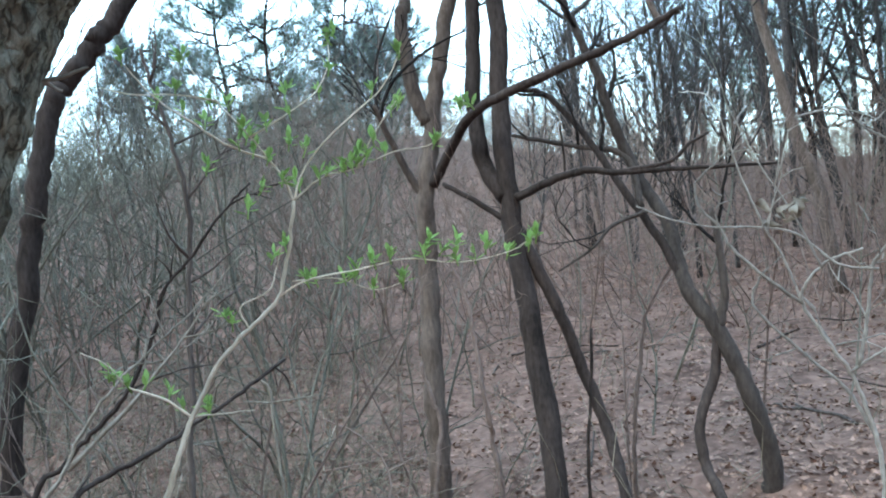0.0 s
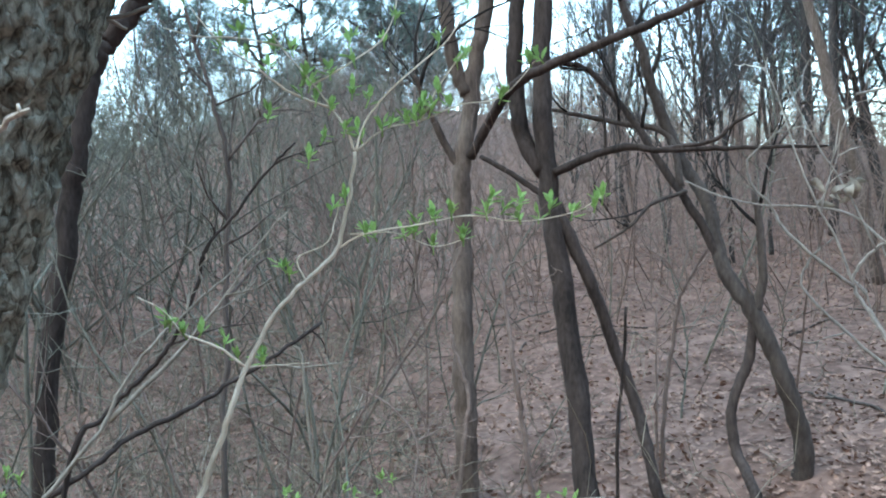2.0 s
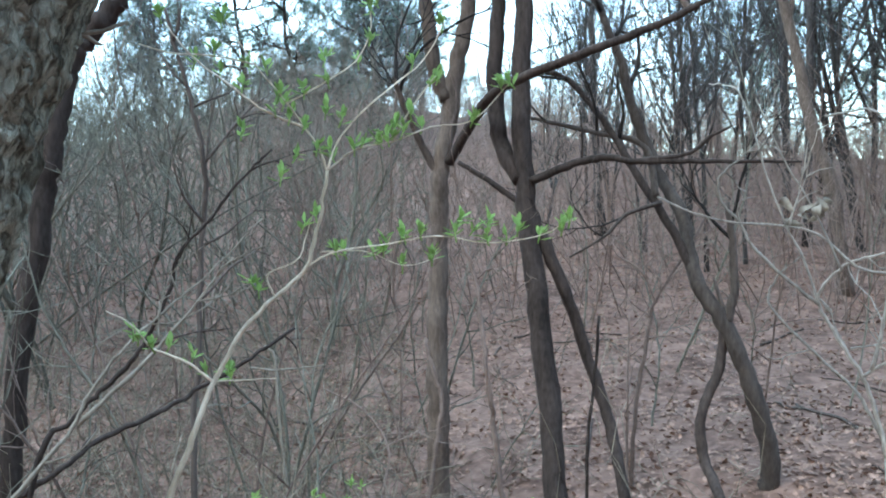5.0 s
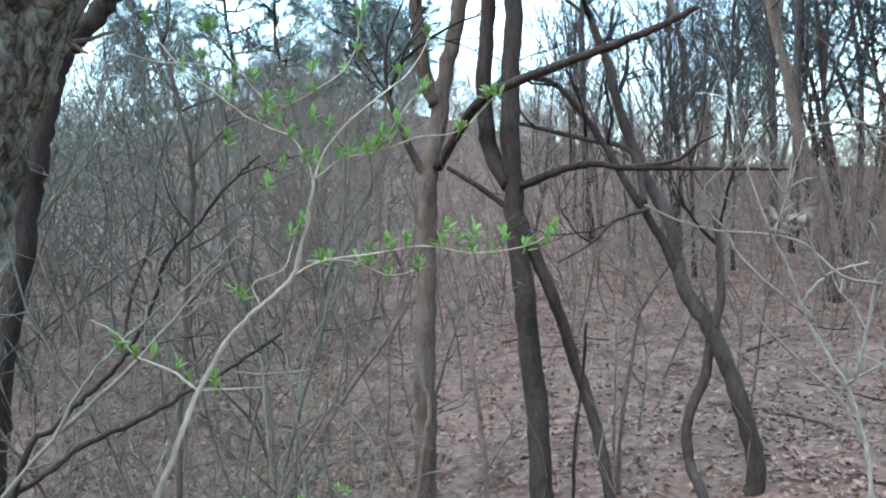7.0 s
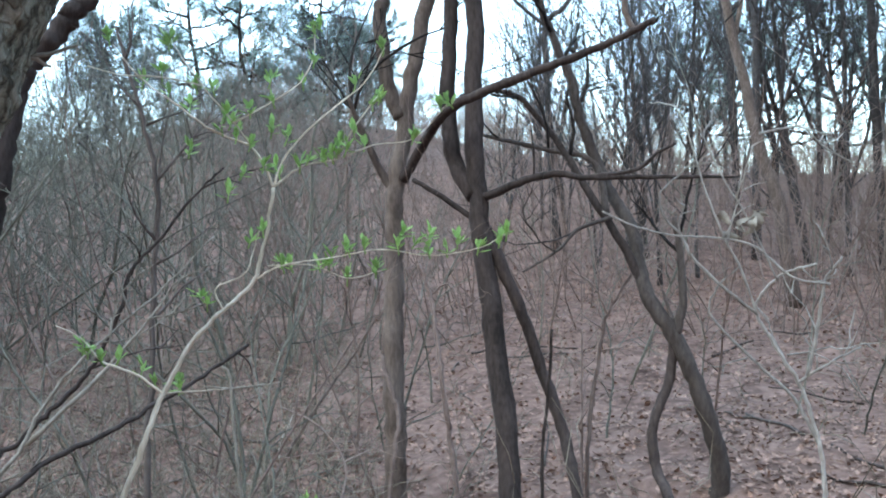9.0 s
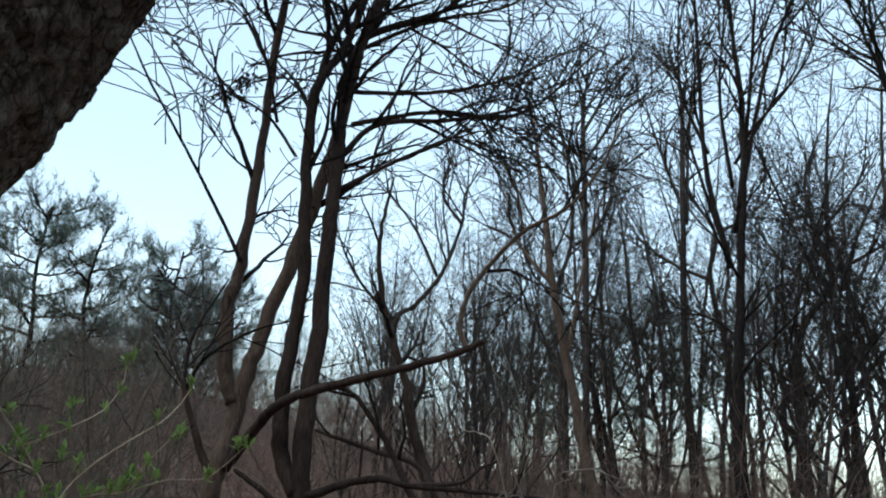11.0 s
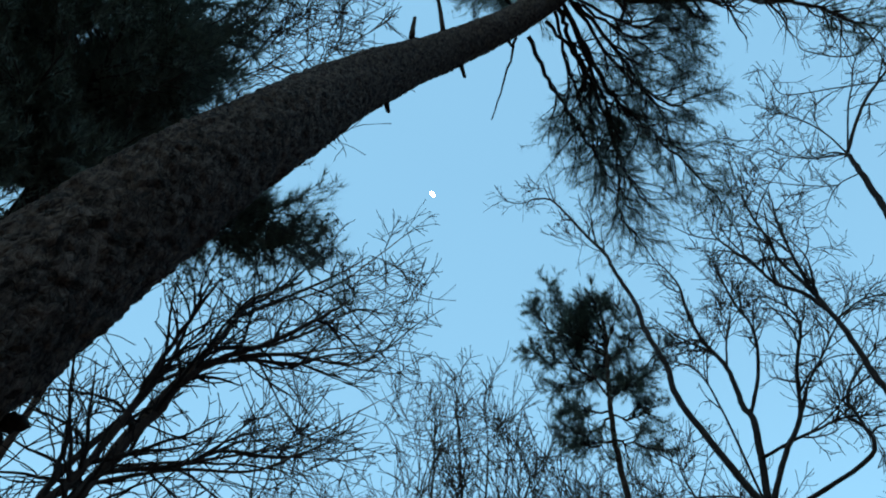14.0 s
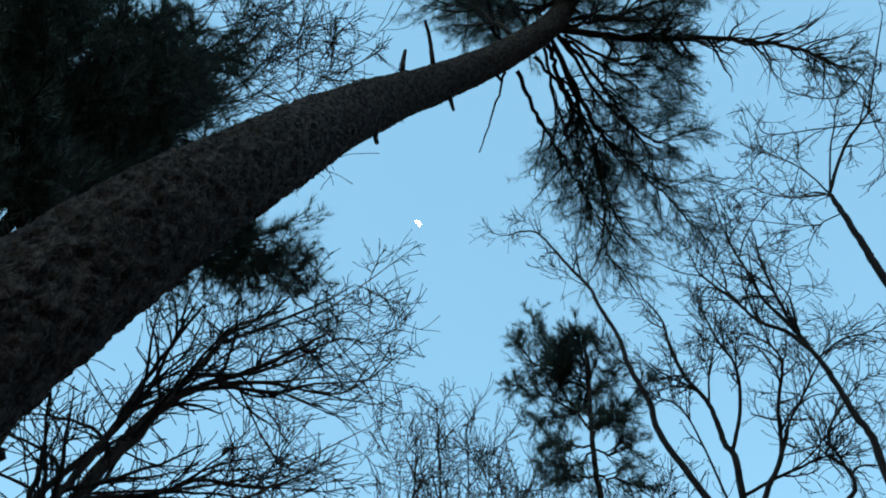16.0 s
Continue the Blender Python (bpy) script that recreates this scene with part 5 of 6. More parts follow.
stems = []
stems.append(([foot(-1.12, 3.47), (-1.12, 3.47, 0.65), (-1.09, 3.47, 0.94), (-1.09, 3.47, 1.22), (-1.07, 3.48, 1.51), (-1.05, 3.44, 1.78), (-1.10, 3.43, 2.03), (-1.14, 3.41, 2.21), (-1.19, 3.40, 2.41)], 0.015, 0.007))
stems.append(([(-1.05, 3.44, 1.78), (-0.94, 3.47, 1.92), (-0.83, 3.50, 2.06)], 0.007, 0.003))
shrub("thin dark sapling among the brush", stems,
    M_GREY, 64, name="sapling", category="sapling", twiggy=2.2)

stems = []
stems.append(([(-0.88, 4.21, 0.19), (-0.90, 4.20, 0.39), (-0.92, 4.20, 0.63), (-0.93, 4.20, 0.84), (-0.98, 4.19, 0.91)], 0.009, 0.007))
stems.append(([(-0.93, 4.20, 0.78), (-1.06, 4.17, 0.80)], 0.006, 0.003))
stems.append(([(-0.92, 4.20, 0.78), (-0.76, 4.23, 0.79), (-0.67, 4.25, 0.80)], 0.006, 0.003))
shrub("broken pale sapling stub with a side twig", stems,
    M_MID, 65, name="sapling_stub", category="sapling")

stems = []
stems.append(([(0.25, 4.69, -0.01), (0.21, 4.70, 0.38), (0.17, 4.70, 0.74), (0.14, 4.75, 1.02), (0.10, 4.80, 1.25), (0.05, 4.80, 1.38)], 0.02, 0.011))
stems.append(([(0.12, 4.80, 1.20), (0.22, 4.80, 1.26), (0.30, 4.79, 1.12), (0.41, 4.78, 1.18)], 0.006, 0.004))
shrub("thin pale stem with a twisted bark", stems,
    M_BRUSH, 66, name="sapling", category="sapling", twiggy=1.0)

stems = []
stems.append(([(-0.17, 4.90, -0.11), (-0.12, 4.95, 0.19), (-0.09, 5.00, 0.45), (-0.15, 5.05, 0.65), (-0.18, 5.10, 0.81)], 0.02, 0.012))
shrub("pale crooked vine stem climbing beside a brown trunk", stems,
    M_BRUSH, 67, name="vine", category="vine")

stems = []
stems.append(([(-0.91, 5.32, -0.02), (-0.71, 5.45, 0.32), (-0.51, 5.58, 0.60), (-0.40, 5.59, 0.75), (-0.25, 5.59, 0.98)], 0.014, 0.008))
shrub("dark leaning dead stick in the brush", stems, M_BROWN, 68, name="dead_stick", category="stick")

stems = []
stems.append(([(0.68, 4.35, 0.07), (0.69, 4.34, 0.43), (0.72, 4.34, 0.67), (0.75, 4.34, 1.03)], 0.013, 0.008))
shrub("thin dark upright sapling with a broken top", stems, M_DARK, 69, name="sapling", category="sapling")

stems = []
stems.append(([(1.08, 5.09, -0.18), (1.10, 5.08, 0.28), (1.21, 5.16, 0.87), (1.25, 5.15, 1.03), (1.47, 5.20, 1.36), (1.62, 5.26, 1.61)], 0.016, 0.006))
stems.append(([(1.25, 5.15, 1.03), (1.16, 5.17, 1.22), (1.03, 5.30, 1.32)], 0.007, 0.004))
stems.append(([(1.05, 5.09, -0.15), (1.06, 5.09, 0.49), (1.07, 5.09, 0.95)], 0.01, 0.006))
shrub("slim pale sapling forking at head height", stems,
    M_BRUSH, 70, name="sapling", category="sapling", twiggy=1.4)

stems = []
stems.append(([(-0.39, 4.28, 0.13), (-0.37, 4.38, 0.34), (-0.52, 4.47, 0.52), (-0.72, 4.54, 0.61)], 0.008, 0.005))
stems.append(([(-0.37, 4.38, 0.34), (-0.24, 4.39, 0.40)], 0.006, 0.004))
shrub("low arching bramble cane over the leaves", stems, M_BRUSH, 71, name="bramble", category="bramble", twiggy=0.8)


stems = []
stems.append(([(1.18, 2.31, 0.55), (1.19, 2.31, 0.75), (1.18, 2.32, 0.89), (1.14, 2.34, 1.05), (1.08, 2.36, 1.16), (1.03, 2.39, 1.27), (1.04, 2.38, 1.33), (1.10, 2.36, 1.39), (1.18, 2.32, 1.42)], 0.0093, 0.0036))
stems.append(([(1.18, 2.32, 0.89), (1.12, 2.35, 1.02), (1.03, 2.39, 1.12), (0.91, 2.44, 1.26), (0.92, 2.43, 1.34), (0.95, 2.42, 1.38)], 0.0059, 0.0024))
stems.append(([(1.03, 2.39, 1.27), (0.94, 2.42, 1.35), (0.86, 2.45, 1.44), (0.83, 2.47, 1.51), (0.78, 2.48, 1.57), (0.77, 2.48, 1.64), (0.82, 2.47, 1.69), (0.87, 2.45, 1.74)], 0.0053, 0.0024))
stems.append(([(1.03, 2.39, 1.27), (0.99, 2.41, 1.41), (0.95, 2.42, 1.49), (0.90, 2.44, 1.64), (0.85, 2.46, 1.83), (0.82, 2.47, 1.91)], 0.0040, 0.0018))
stems.append(([(1.08, 2.36, 1.37), (1.01, 2.39, 1.55), (0.94, 2.42, 1.69), (0.87, 2.45, 1.87)], 0.0033, 0.0018))
stems.append(([(1.13, 2.34, 1.07), (1.19, 2.31, 1.12), (1.28, 2.27, 1.18)], 0.0053, 0.0030))
stems.append(([(1.15, 2.33, 1.09), (1.18, 2.32, 1.23), (1.20, 2.31, 1.37), (1.24, 2.29, 1.44)], 0.0059, 0.0036))
stems.append(([(0.60, 2.53, 1.59), (0.70, 2.50, 1.54), (0.81, 2.47, 1.51), (0.93, 2.43, 1.50), (1.03, 2.39, 1.47), (1.12, 2.35, 1.38), (1.21, 2.30, 1.36)], 0.0026, 0.0041))
stems.append(([(1.10, 2.35, 1.15), (1.15, 2.33, 1.16), (1.21, 2.30, 1.18)], 0.0033, 0.0018))
stems.append(([(1.04, 2.38, 1.81), (1.10, 2.36, 1.82), (1.15, 2.33, 1.82), (1.20, 2.31, 1.76), (1.26, 2.27, 1.71)], 0.0033, 0.0024))
shrub("bare pale shrub with angular crossing branches and dead leaves", stems,
    M_SHRUB, 72, twiggy=0.7)


for k, spot in enumerate(((-0.62, 2.42, 0.70), (-0.36, 2.68, 0.67), (0.20, 2.39, 0.69), (0.12, 2.40, 0.68), (-1.34, 2.23, 0.83), (-0.45, 2.46, 0.70))):
    x, y, z = spot
    shrub("small leafing seedling above the dead leaves", [([foot(x, y), (x + 0.02, y, (z + ground_z(x, y)) / 2), spot], 0.003, 0.0015)],
          M_BRUSH, 80 + k, [(spot, 7), ((x - 0.02, y, z - 0.06), 5), ((x + 0.03, y + 0.01, z - 0.02), 5)], 0.022, name="seedling", category="seedling")

stems = []
stems.append(([(-0.47, 2.25, 0.60), (-0.39, 2.27, 0.70), (-0.20, 2.34, 0.69), (0.02, 2.40, 0.67), (0.32, 2.43, 0.67)], 0.004, 0.002))
shrub("thin pale cane arching low over the leaves", stems,
    M_PALE, 79, name="cane", category="cane")


def dead_leaf_clump():
    rng = random.Random(73)
    c = Vector((1.01, 2.40, 1.53))
    root = thing("leaf_clump", c, "curled dry grey-brown leaves caught on a shrub twig", "leaves")
    for k in range(8):
        T = Tubes()
        q = Euler((rng.uniform(0, 6), rng.uniform(0, 6), rng.uniform(0, 6))).to_matrix()
        o = Vector((rng.gauss(0, 0.035), rng.gauss(0, 0.025), rng.gauss(0, 0.022)))
        n = 6
        for i in range(n):
            u = i / (n - 1)
            w = 0.014 * math.sin(math.pi * (0.1 + 0.85 * u))
            for s in (-1, 0, 1):
                T.v.append(o + q @ Vector(((u - 0.5) * 0.05, s * w, 0.02 * math.sin(u * 4) + abs(s) * 0.012)))
        for i in range(n - 1):
            for s in range(2):
                a = i * 3 + s
                T.f.append((a, a + 1, a + 4, a + 3))
        part("leaf", T, M_MID, root)


dead_leaf_clump()


def hanging_leaves(spots, seed):
    """Withered leaves that cling to the twigs of a bare crown."""
    rng = random.Random(seed)
    for c, size, count in spots:
        c = Vector(c)
        T = Tubes()
        for k in range(max(4, count // 6)):
            d = heading(rng, Vector((0.3, 0, 1)).normalized(), rng.uniform(0.2, 1.9))
            path = [Vector((0, 0, 0))]
            for _ in range(5):
                d = (d + Vector((rng.gauss(0, 0.3), rng.gauss(0, 0.3), rng.gauss(0, 0.3)))).normalized()
                path.append(path[-1] + d * size * rng.uniform(0.3, 0.55))
            T.tube(path, taper(6, 0.004, 0.002), 3)
            for _ in range(6):
                o = rng.choice(path[2:])
                d2 = heading(rng, Vector((0, 0, -1)), rng.uniform(0, 1.5))
                side = d2.orthogonal().normalized()
                ln = rng.uniform(0.03, 0.06)
                i = len(T.v)
                T.v += [o, o + d2 * ln * 0.5 + side * ln * 0.35, o + d2 * ln, o + d2 * ln * 0.5 - side * ln * 0.3 + d2.cross(side) * ln * 0.2]
                T.f += [(i, i + 1, i + 2), (i, i + 2, i + 3)]
        ob = new("withered_leaves", T.mesh("withered_leaves"))
        ob.data.materials.append(M_NIGHT)
        ob.location = c
        tagged(ob, "withered dark leaves clinging to a bare twig overhead", "leaves", "withered leaves in the crowns")


hanging_leaves((((2.29, 5.65, 8.70), 0.16, 60), ((2.13, 5.72, 8.43), 0.12, 40), ((2.81, 5.53, 8.62), 0.13, 50), ((2.44, 5.59, 9.07), 0.10, 25), ((-0.37, 5.29, 4.51), 0.13, 55),
                ((-0.27, 5.29, 4.46), 0.10, 30), ((6.12, 4.34, 9.03), 0.10, 40), ((7.88, 7.68, 8.85), 0.09, 40), ((5.49, 5.68, 12.70), 0.06, 14), ((1.57, 4.96, 8.91), 0.12, 18)), 74)


# ---------------------------------------------------------------- far conifers on the hill
def conifer(label, x, y, height, spread, seed, limbs=17):
    rng = random.Random(seed)
    z = ground_z(x, y) - 0.1
    stem = [(x, y, z), (x + 0.2, y, z + height * 0.35), (x - 0.1, y + 0.1, z + height * 0.7), (x, y, z + height)]
    sp = spline(stem, 6)
    pine(label, stem, height * 0.014, 0.03, crown_limbs(rng, sp, 0.3, 0.98, limbs, spread, 0.04, 6, 0.0), seed, 0.24, 9, 0.9, 0.018, M_FARNEEDLE)


for k, (az, d, h, s) in enumerate(((-14.3, 26, 6.2, 2.2), (-5.0, 28, 3.8, 1.6), (-19.5, 29, 4.2, 1.8), (-2.0, 33, 4.5, 2.0), (24.0, 25, 5.6, 2.1), (28.0, 24, 6.2, 2.3), (33.5, 28, 7.0, 2.2), (19.5, 31, 5.0, 2.0))):
    conifer("dark evergreen conifer on the wooded hillside", d * math.sin(radians(az)), d * math.cos(radians(az)), h, s, 300 + k)


for k, (az, d, el, s) in enumerate(((-11.0, 24, 17.2, 1.8), (-5.6, 26, 17.6, 1.8))):
    x, y = d * math.sin(radians(az)), d * math.cos(radians(az))
    conifer("tall evergreen conifer showing above the thicket", x, y, 1.5 + d * math.tan(radians(el)) - ground_z(x, y), s, 320 + k, 11)


# ---------------------------------------------------------------- woods on the hill
def wood_template(label, seed, height, material, n_limbs, spread, side_len, twig=M_FARTWIG, stout=1.0):
    rng = random.Random(seed)
    x = y = 0.0
    dx, dy = rng.uniform(-0.3, 0.3), rng.uniform(-0.3, 0.3)
    pts = [(0, 0, -0.1)]
    for k in range(1, 7):
        dx += rng.uniform(-0.4, 0.4)
        dy += rng.uniform(-0.4, 0.4)
        x += dx * 0.5
        y += dy * 0.5
        pts.append((x, y, height * k / 6))
    stems = [(pts, height * 0.0075, 0.004, 0.3, n_limbs + 2)]
    for k in range(4):
        i = rng.choice((1, 2, 2, 3))
        p = Vector(pts[i])
        a = k * 1.57 + rng.uniform(-0.6, 0.6)
        ln = height * (1 - i / 6) * rng.uniform(0.7, 0.95)
        d = Vector((math.cos(a) * spread * 1.5, math.sin(a) * spread * 1.5, 1.0)).normalized()
        w = Vector((rng.gauss(0, 0.22), rng.gauss(0, 0.22), 0))
        q = [p, p + d * ln * 0.35, p + (d + w + Vector((0, 0, 0.25))) * ln * 0.65, p + (d + w * 1.6 + Vector((0, 0, 0.35))) * ln * 0.85]
        stems.append((q, height * 0.0034, 0.004, 0.2, max(n_limbs - 3, 2)))
    return bare_tree(label, stems, material, twig, seed, "trees of the far wood", side_len, wobble=0.05, joined=True, sweep=(0, 0, 0.02), power=0.8, stout=stout)


def far_wood():
    rng = random.Random(77)
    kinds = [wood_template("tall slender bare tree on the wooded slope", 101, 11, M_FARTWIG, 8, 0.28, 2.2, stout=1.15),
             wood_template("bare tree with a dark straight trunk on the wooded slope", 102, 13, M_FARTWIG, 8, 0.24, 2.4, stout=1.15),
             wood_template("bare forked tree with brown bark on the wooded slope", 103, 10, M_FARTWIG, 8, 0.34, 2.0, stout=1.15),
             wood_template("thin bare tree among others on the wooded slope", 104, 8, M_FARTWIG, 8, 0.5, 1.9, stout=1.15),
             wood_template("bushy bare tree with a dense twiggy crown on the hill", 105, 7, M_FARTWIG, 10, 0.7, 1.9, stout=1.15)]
    first = [True] * len(kinds)
    tall = (11, 13, 10, 8, 7)
    n = 0
    while n < 127:
        deg = rng.uniform(-34, 62) if n < 84 else rng.uniform(4, 48) if n < 122 else rng.uniform(5, 16) if n < 124 else rng.uniform(42, 58)
        az = radians(deg)
        d = 17 + 38 * rng.random() if n < 84 else rng.uniform(14, 30)
        k = rng.choice((2, 3, 4, 4)) if deg < 8 else rng.randrange(5)
        x, y = d * math.sin(az), d * math.cos(az)
        if deg < 8:
            s = rng.uniform(0.5, 0.72)
        else:
            top = 1.5 + min(d, 34) * math.tan(radians((20 + (deg - 8) * 0.33) * rng.uniform(0.6, 1.02)))
            s = min(max((top - ground_z(x, y)) / tall[k], 0.45), 1.7)
        m = Matrix.LocRotScale((x, y, ground_z(x, y) - 0.05), Euler((rng.uniform(-0.06, 0.06), rng.uniform(-0.06, 0.06), rng.uniform(0, 6.28))), (s, s, s))
        if first[k]:
            kinds[k].matrix_basis = m
            first[k] = False
        else:
            copy_thing(kinds[k], m @ Matrix.Diagonal((1 / kinds[k].scale[0], 1 / kinds[k].scale[1], 1 / kinds[k].scale[2], 1)))
        n += 1
    # a close stand of bushy crowns behind the others
    for k in range(14):
        az, d = radians(rng.uniform(4, 22)), rng.uniform(30, 44)
        x, y = d * math.sin(az), d * math.cos(az)
        s = (1.5 + d * math.tan(radians(rng.uniform(8.5, 13))) - ground_z(x, y)) / 7
        m = Matrix.LocRotScale((x, y, ground_z(x, y) - 0.05), Euler((0, 0, rng.uniform(0, 6.28))), (s, s, s))
        copy_thing(kinds[4], m @ Matrix.Diagonal((1 / kinds[4].scale[0], 1 / kinds[4].scale[1], 1 / kinds[4].scale[2], 1)))


far_wood()


def slope_thicket():
    """Small crooked trees that stand close together on the slope and hide its crest."""
    rng = random.Random(78)
    kinds = [wood_template("small crooked grey-green tree in the dense thicket", 111 + k, h, M_THICKET, 1, sp, 1.1, M_THICKET) for k, (h, sp) in enumerate(((5.0, 0.45), (4.2, 0.6), (5.6, 0.35), (3.6, 0.7)))]
    first = [True] * len(kinds)
    for n in range(50):
        deg = -36 + 30 * rng.random() ** 1.1
        d = rng.uniform(7.5, 24)
        x, y = d * math.sin(radians(deg)), d * math.cos(radians(deg))
        k = rng.randrange(4)
        top = 1.5 + d * math.tan(radians(rng.uniform(6, 16)))
        s = min(max((top - ground_z(x, y)) / (5.0, 4.2, 5.6, 3.6)[k], 0.5), 1.35)
        m = Matrix.LocRotScale((x, y, ground_z(x, y) - 0.05), Euler((rng.gauss(0, 0.1), rng.gauss(0, 0.1), rng.uniform(0, 6.28))), (s, s, s))
        if first[k]:
            kinds[k].matrix_basis = m
            first[k] = False
        else:
            copy_thing(kinds[k], m @ Matrix.Diagonal((1 / kinds[k].scale[0], 1 / kinds[k].scale[1], 1 / kinds[k].scale[2], 1)))


slope_thicket()


# ---------------------------------------------------------------- brush
def sapling_template(label, seed, height, material):
    rng = random.Random(seed)
    root = thing("sapling", (0, 0, 0), label, "sapling", "saplings of the thicket")
    pts = [Vector((0, 0, -0.06))]
    d = Vector((rng.uniform(-0.2, 0.2), rng.uniform(-0.2, 0.2), 1)).normalized()
    for k in range(5):
        d = (d + Vector((rng.gauss(0, 0.22), rng.gauss(0, 0.22), 0.06))).normalized()
        pts.append(pts[-1] + d * height / 5)
    path = spline(pts, 4, 0.008, rng)
    rad = taper(len(path), 0.004 + height * 0.0026, 0.002)
    T = Tubes()
    T.tube(path, rad, 6)
    part("stem", T, material, root)
    for B in clothe(None, rng, path, rad, 0.2, 9, height * 0.28, 0.08, 1, 3):
        part("branch", B, material, root)
    return root


def thicket():
    rng = random.Random(9)
    kinds = [sapling_template("thin bare sapling with grey-brown bark in the thicket", 200 + k, 1.6 + 0.45 * k, (M_THICKET, M_BRUSH, M_SCRUB)[k % 3]) for k in range(6)]
    first = [True] * 6
    n = 0
    while n < 130:
        az = rng.uniform(-33, 36)
        d = 3.6 + 13 * rng.random() ** 0.8
        if az > 3 and rng.random() < 0.72:
            continue
        if az > -6 and d < 5.4:
            continue
        k = rng.randrange(6)
        x, y = d * math.sin(radians(az)), d * math.cos(radians(az))
        s = rng.uniform(0.7, 1.15)
        m = Matrix.LocRotScale((x, y, ground_z(x, y)), Euler((rng.gauss(0, 0.12), rng.gauss(0, 0.12), rng.uniform(0, 6.28))), (s, s, s))
        if first[k]:
            kinds[k].matrix_basis = m
            first[k] = False
        else:
            copy_thing(kinds[k], m @ Matrix.Diagonal((1 / kinds[k].scale[0], 1 / kinds[k].scale[1], 1 / kinds[k].scale[2], 1)))
        n += 1


thicket()


def far_brush(seed, lo, hi, count, material, label, near=10, crest=32, stout=1.0, tall=1.0):
    rng = random.Random(seed)
    T = Tubes()
    for k in range(count):
        az = radians(rng.uniform(lo, hi))
        d = near + (43 - near) * rng.random() if k < count * 0.6 else rng.uniform(crest, 50)
        x, y = d * math.sin(az), d * math.cos(az)
        p = Vector((x, y, ground_z(x, y) - 0.05))
        h = rng.uniform(1.2, 3.4) * (1.0 if d < 30 else 0.85) * tall
        shoot(T, rng, p, Vector((rng.gauss(0, 0.26), rng.gauss(0, 0.26), 1)), h, (0.004 + 0.003 * h) * stout * (1.0 if d < 26 else 1.5), 1, 3, 0.04, 0.22, 6)
    me = T.mesh("far_brush")
    me.materials.append(material)
    tagged(new("far_brush", me), label, "brush", kind="stuff")


far_brush(14, -37, -7, 1900, M_SCRUB, "dense grey-green bare brush covering the hillside")
far_brush(17, -11, 42, 3000, M_BRUSH, "dense pinkish-brown bare brush on the rising slope")
far_brush(19, -30, 44, 800, M_FARTWIG, "dark bare brush along the top of the rise", 33, 37, 1.5, 0.6)


def undergrowth():
    """Low dead stems and suckers among the leaves."""
    rng = random.Random(18)
    T = Tubes()
    for k in range(1800):
        az = radians(rng.uniform(-36, -3) if k < 1680 else rng.uniform(0, 34))
        d = 2.9 + 8 * rng.random()
        x, y = d * math.sin(az), d * math.cos(az)
        p = Vector((x, y, ground_z(x, y) - 0.04))
        h = rng.uniform(0.2, 0.85)
        shoot(T, rng, p, Vector((rng.gauss(0, 0.45), rng.gauss(0, 0.45), 1)), h, 0.002 + 0.003 * h, 1, 3, 0.0, 0.38, 3)
    me = T.mesh("undergrowth")
    me.materials.append(M_UNDER)
    tagged(new("undergrowth", me), "low tangle of thin dead grey-brown stems over the leaves", "undergrowth", kind="stuff")


undergrowth()


def dead_suckers():
    """Short barkless stems that stand pale among the leaves."""
    rng = random.Random(20)
    for k in range(26):
        az = radians(rng.uniform(-25, -7))
        d = rng.uniform(3.6, 7.5)
        x, y = d * math.sin(az), d * math.cos(az)
        h = rng.uniform(0.22, 0.6)
        lean = Vector((rng.gauss(0, 0.18), rng.gauss(0, 0.18), 1)).normalized()
        bow = Vector((rng.gauss(0, 0.05), rng.gauss(0, 0.05), 0)) * h * 2
        path = spline([Vector((0, 0, -0.05)), lean * h * 0.5 + bow, lean * h], 4, 0.003, rng)
        T = Tubes()
        T.tube(path, taper(len(path), 0.0055 + 0.006 * rng.random(), 0.0035), 6)
        if k % 2:
            q = path[len(path) // 2]
            T.tube([q, q + heading(rng, lean, 0.6) * h * 0.3], [0.004, 0.0025], 5)
        ob = new("dead_sapling", T.mesh("dead_sapling"))
        ob.data.materials.append(M_MID if k % 3 else M_PALE)
        ob.location = (x, y, ground_z(x, y))
        tagged(ob, "short pale dead sapling standing among the leaves", "sapling", "dead saplings in the undergrowth")


dead_suckers()


def fallen_sticks():
    rng = random.Random(16)
    for k in range(46):
        y = rng.uniform(3.4, 10)
        x = y * rng.uniform(-0.6, 0.62)
        a, ln = rng.uniform(0, 3.14), rng.uniform(0.3, 1.1)
        pts = []
        for i in range(4):
            u = (i / 3 - 0.5) * ln
            px, py = x + u * math.cos(a) + rng.gauss(0, 0.02), y + u * math.sin(a) + rng.gauss(0, 0.02)
            pts.append(Vector((px, py, ground_z(px, py) + 0.012)))
        at = pts[0].copy()
        T = Tubes()
        path = spline(local(pts, at), 4, 0.004, rng)
        r = rng.uniform(0.006, 0.018)
        T.tube(path, taper(len(path), r, r * 0.5), 7)
        ob = new("fallen_stick", T.mesh("fallen_stick"))
        ob.data.materials.append(rng.choice((M_DARK, M_BROWN, M_GREY)))
        ob.location = at
        tagged(ob, "weathered brown stick lying among dead leaves", "stick", "fallen sticks")


fallen_sticks()


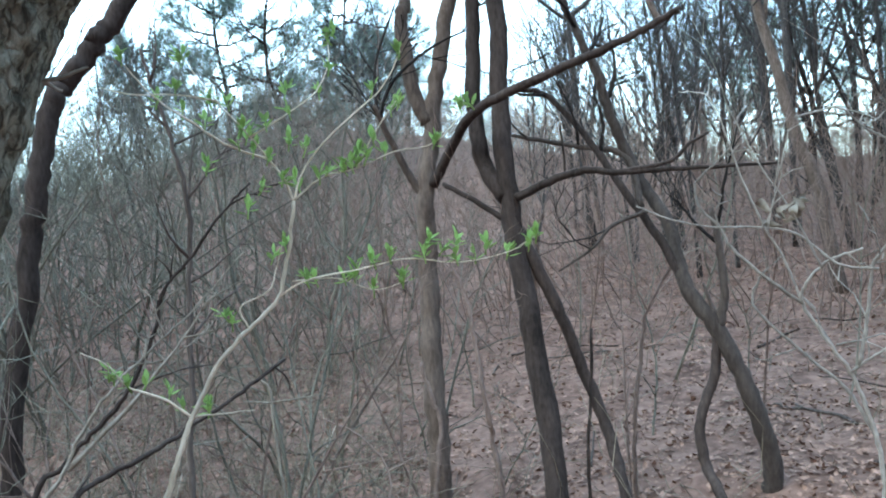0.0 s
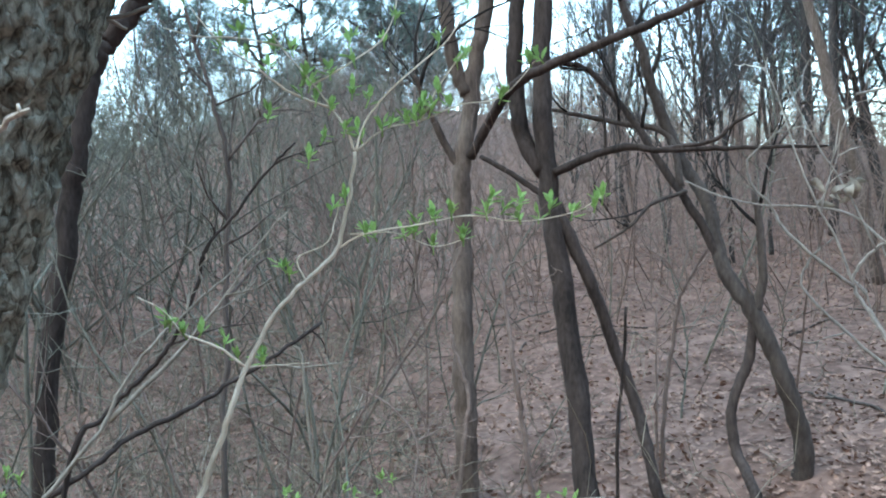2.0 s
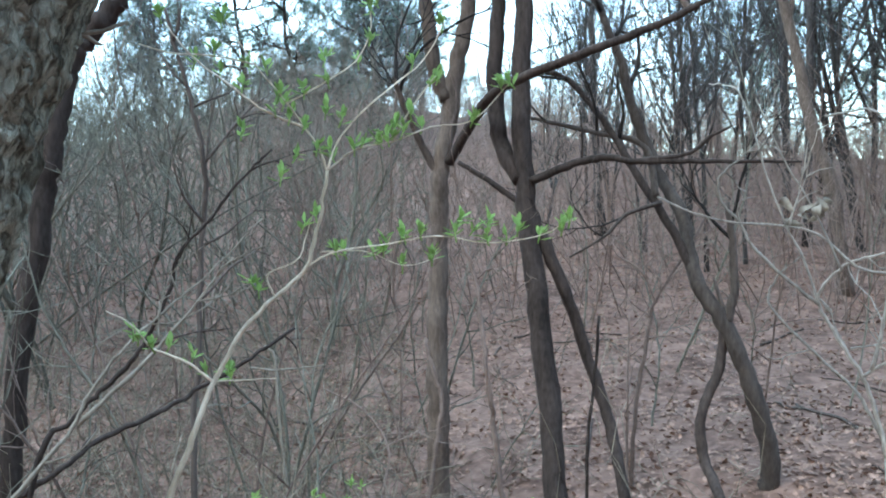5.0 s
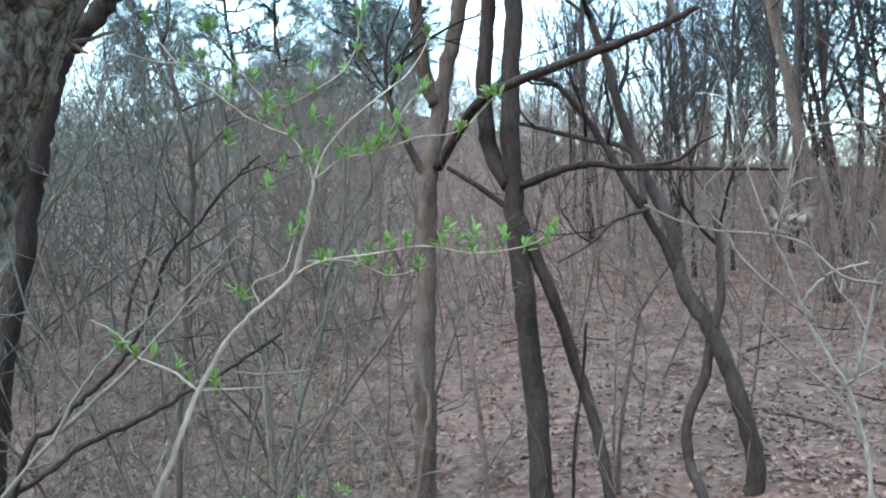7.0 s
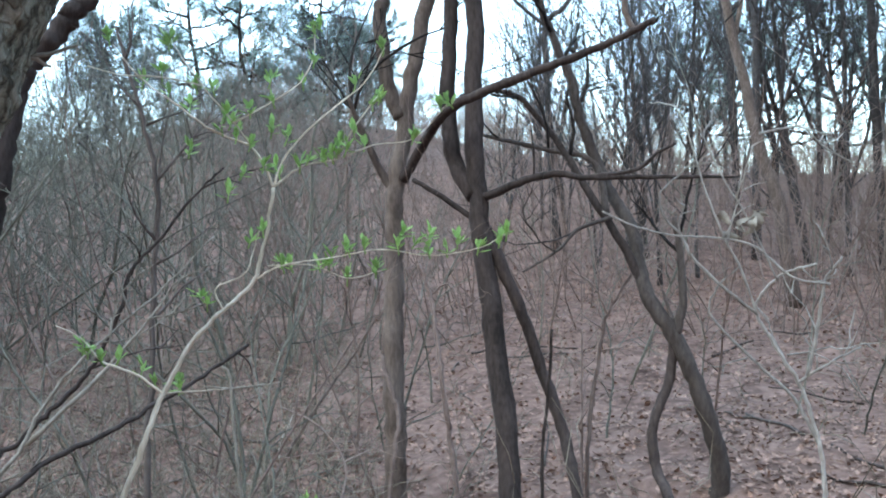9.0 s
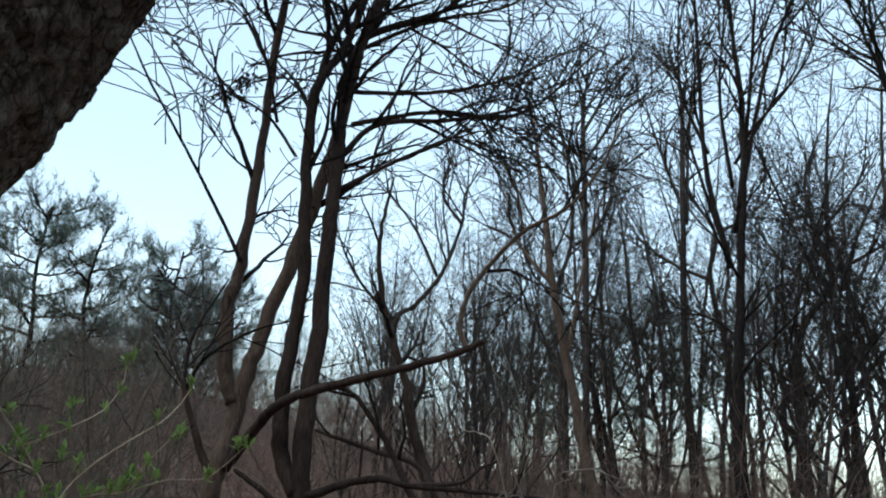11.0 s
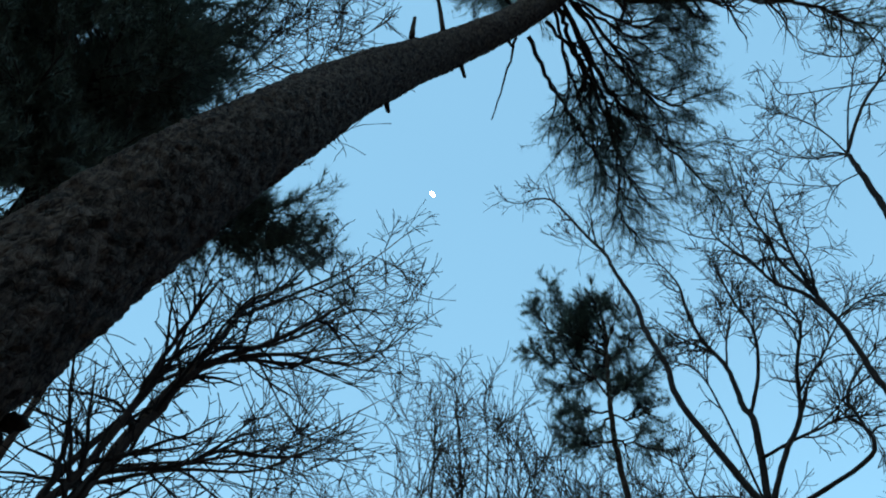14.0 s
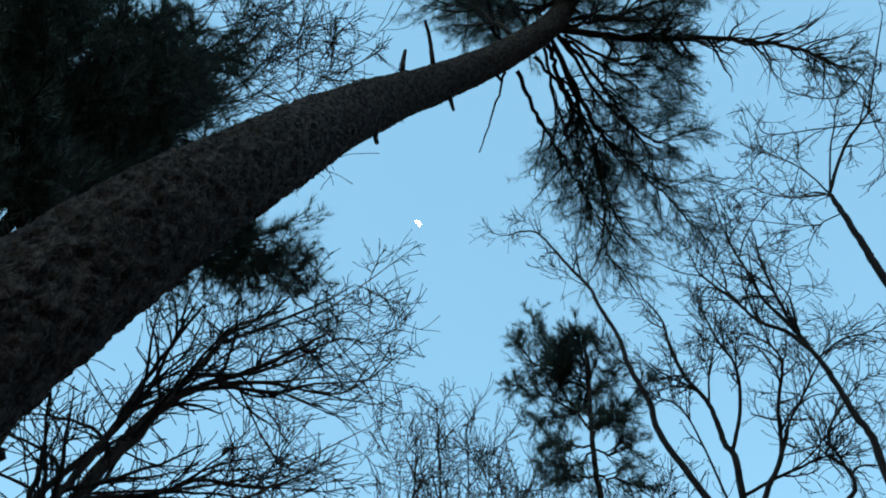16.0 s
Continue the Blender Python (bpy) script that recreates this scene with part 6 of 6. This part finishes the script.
def litter():
    rng = random.Random(15)
    v, f = [], []
    for k in range(68000):
        if k < 58000:
            y = 2.2 + 13 * rng.random() ** 1.25
            x = y * rng.uniform(-0.72, 0.8)
        else:
            a, r = rng.uniform(0, 6.283), 7 * rng.random() ** 0.5
            x, y = r * math.sin(a), r * math.cos(a)
        bare = noise.noise((x * 3.1, y * 3.1, 21)) + 0.6 * noise.noise((x * 9, y * 9, 4))
        if bare > 0.34 and rng.random() < 0.85:
            continue
        z = ground_z(x, y) + rng.uniform(0.0, 0.03) - 0.02 * max(0.0, bare)
        s = rng.uniform(0.013, 0.036)
        R3 = Euler((rng.gauss(0, 0.35), rng.gauss(0, 0.35), rng.uniform(0, 6.28))).to_matrix()
        c = rng.uniform(0.05, 0.5) * s
        i = len(v)
        for q in ((-s, 0, c), (0, -s * 0.55, 0), (s, 0, c * 0.6), (0, s * 0.55, 0)):
            w = R3 @ Vector(q)
            v.append((x + w.x, y + w.y, z + w.z))
        f += [(i, i + 1, i + 3), (i + 1, i + 2, i + 3)]
    me = bpy.data.meshes.new("leaf_litter")
    me.from_pydata(v, [], f)
    me.materials.append(M_DEAD)
    tagged(new("leaf_litter", me), "dry curled brown leaves lying over the woodland floor", "leaves", kind="stuff")


litter()


# ---------------------------------------------------------------- moon
def moon():
    m = bpy.data.materials.new("moonlight")
    m.use_nodes = True
    n = m.node_tree.nodes
    e = n.new("ShaderNodeEmission")
    e.inputs["Color"].default_value = (1.0, 0.97, 0.9, 1)
    e.inputs["Strength"].default_value = 4.0
    m.node_tree.links.new(e.outputs[0], n["Material Output"].inputs["Surface"])
    bm = bmesh.new()
    bmesh.ops.create_uvsphere(bm, u_segments=32, v_segments=20, radius=4.2)
    for v in bm.verts:
        if v.co.x > 0:
            v.co.x *= 0.04
    me = bpy.data.meshes.new("moon")
    bm.to_mesh(me)
    bm.free()
    me.materials.append(m)
    ob = tagged(new("moon", me), "bright half moon high in the evening sky", "moon", kind="structure")
    ob.matrix_basis = look((268.13, 510.21, 818.60), (0, 0, 1.5), -50)


moon()
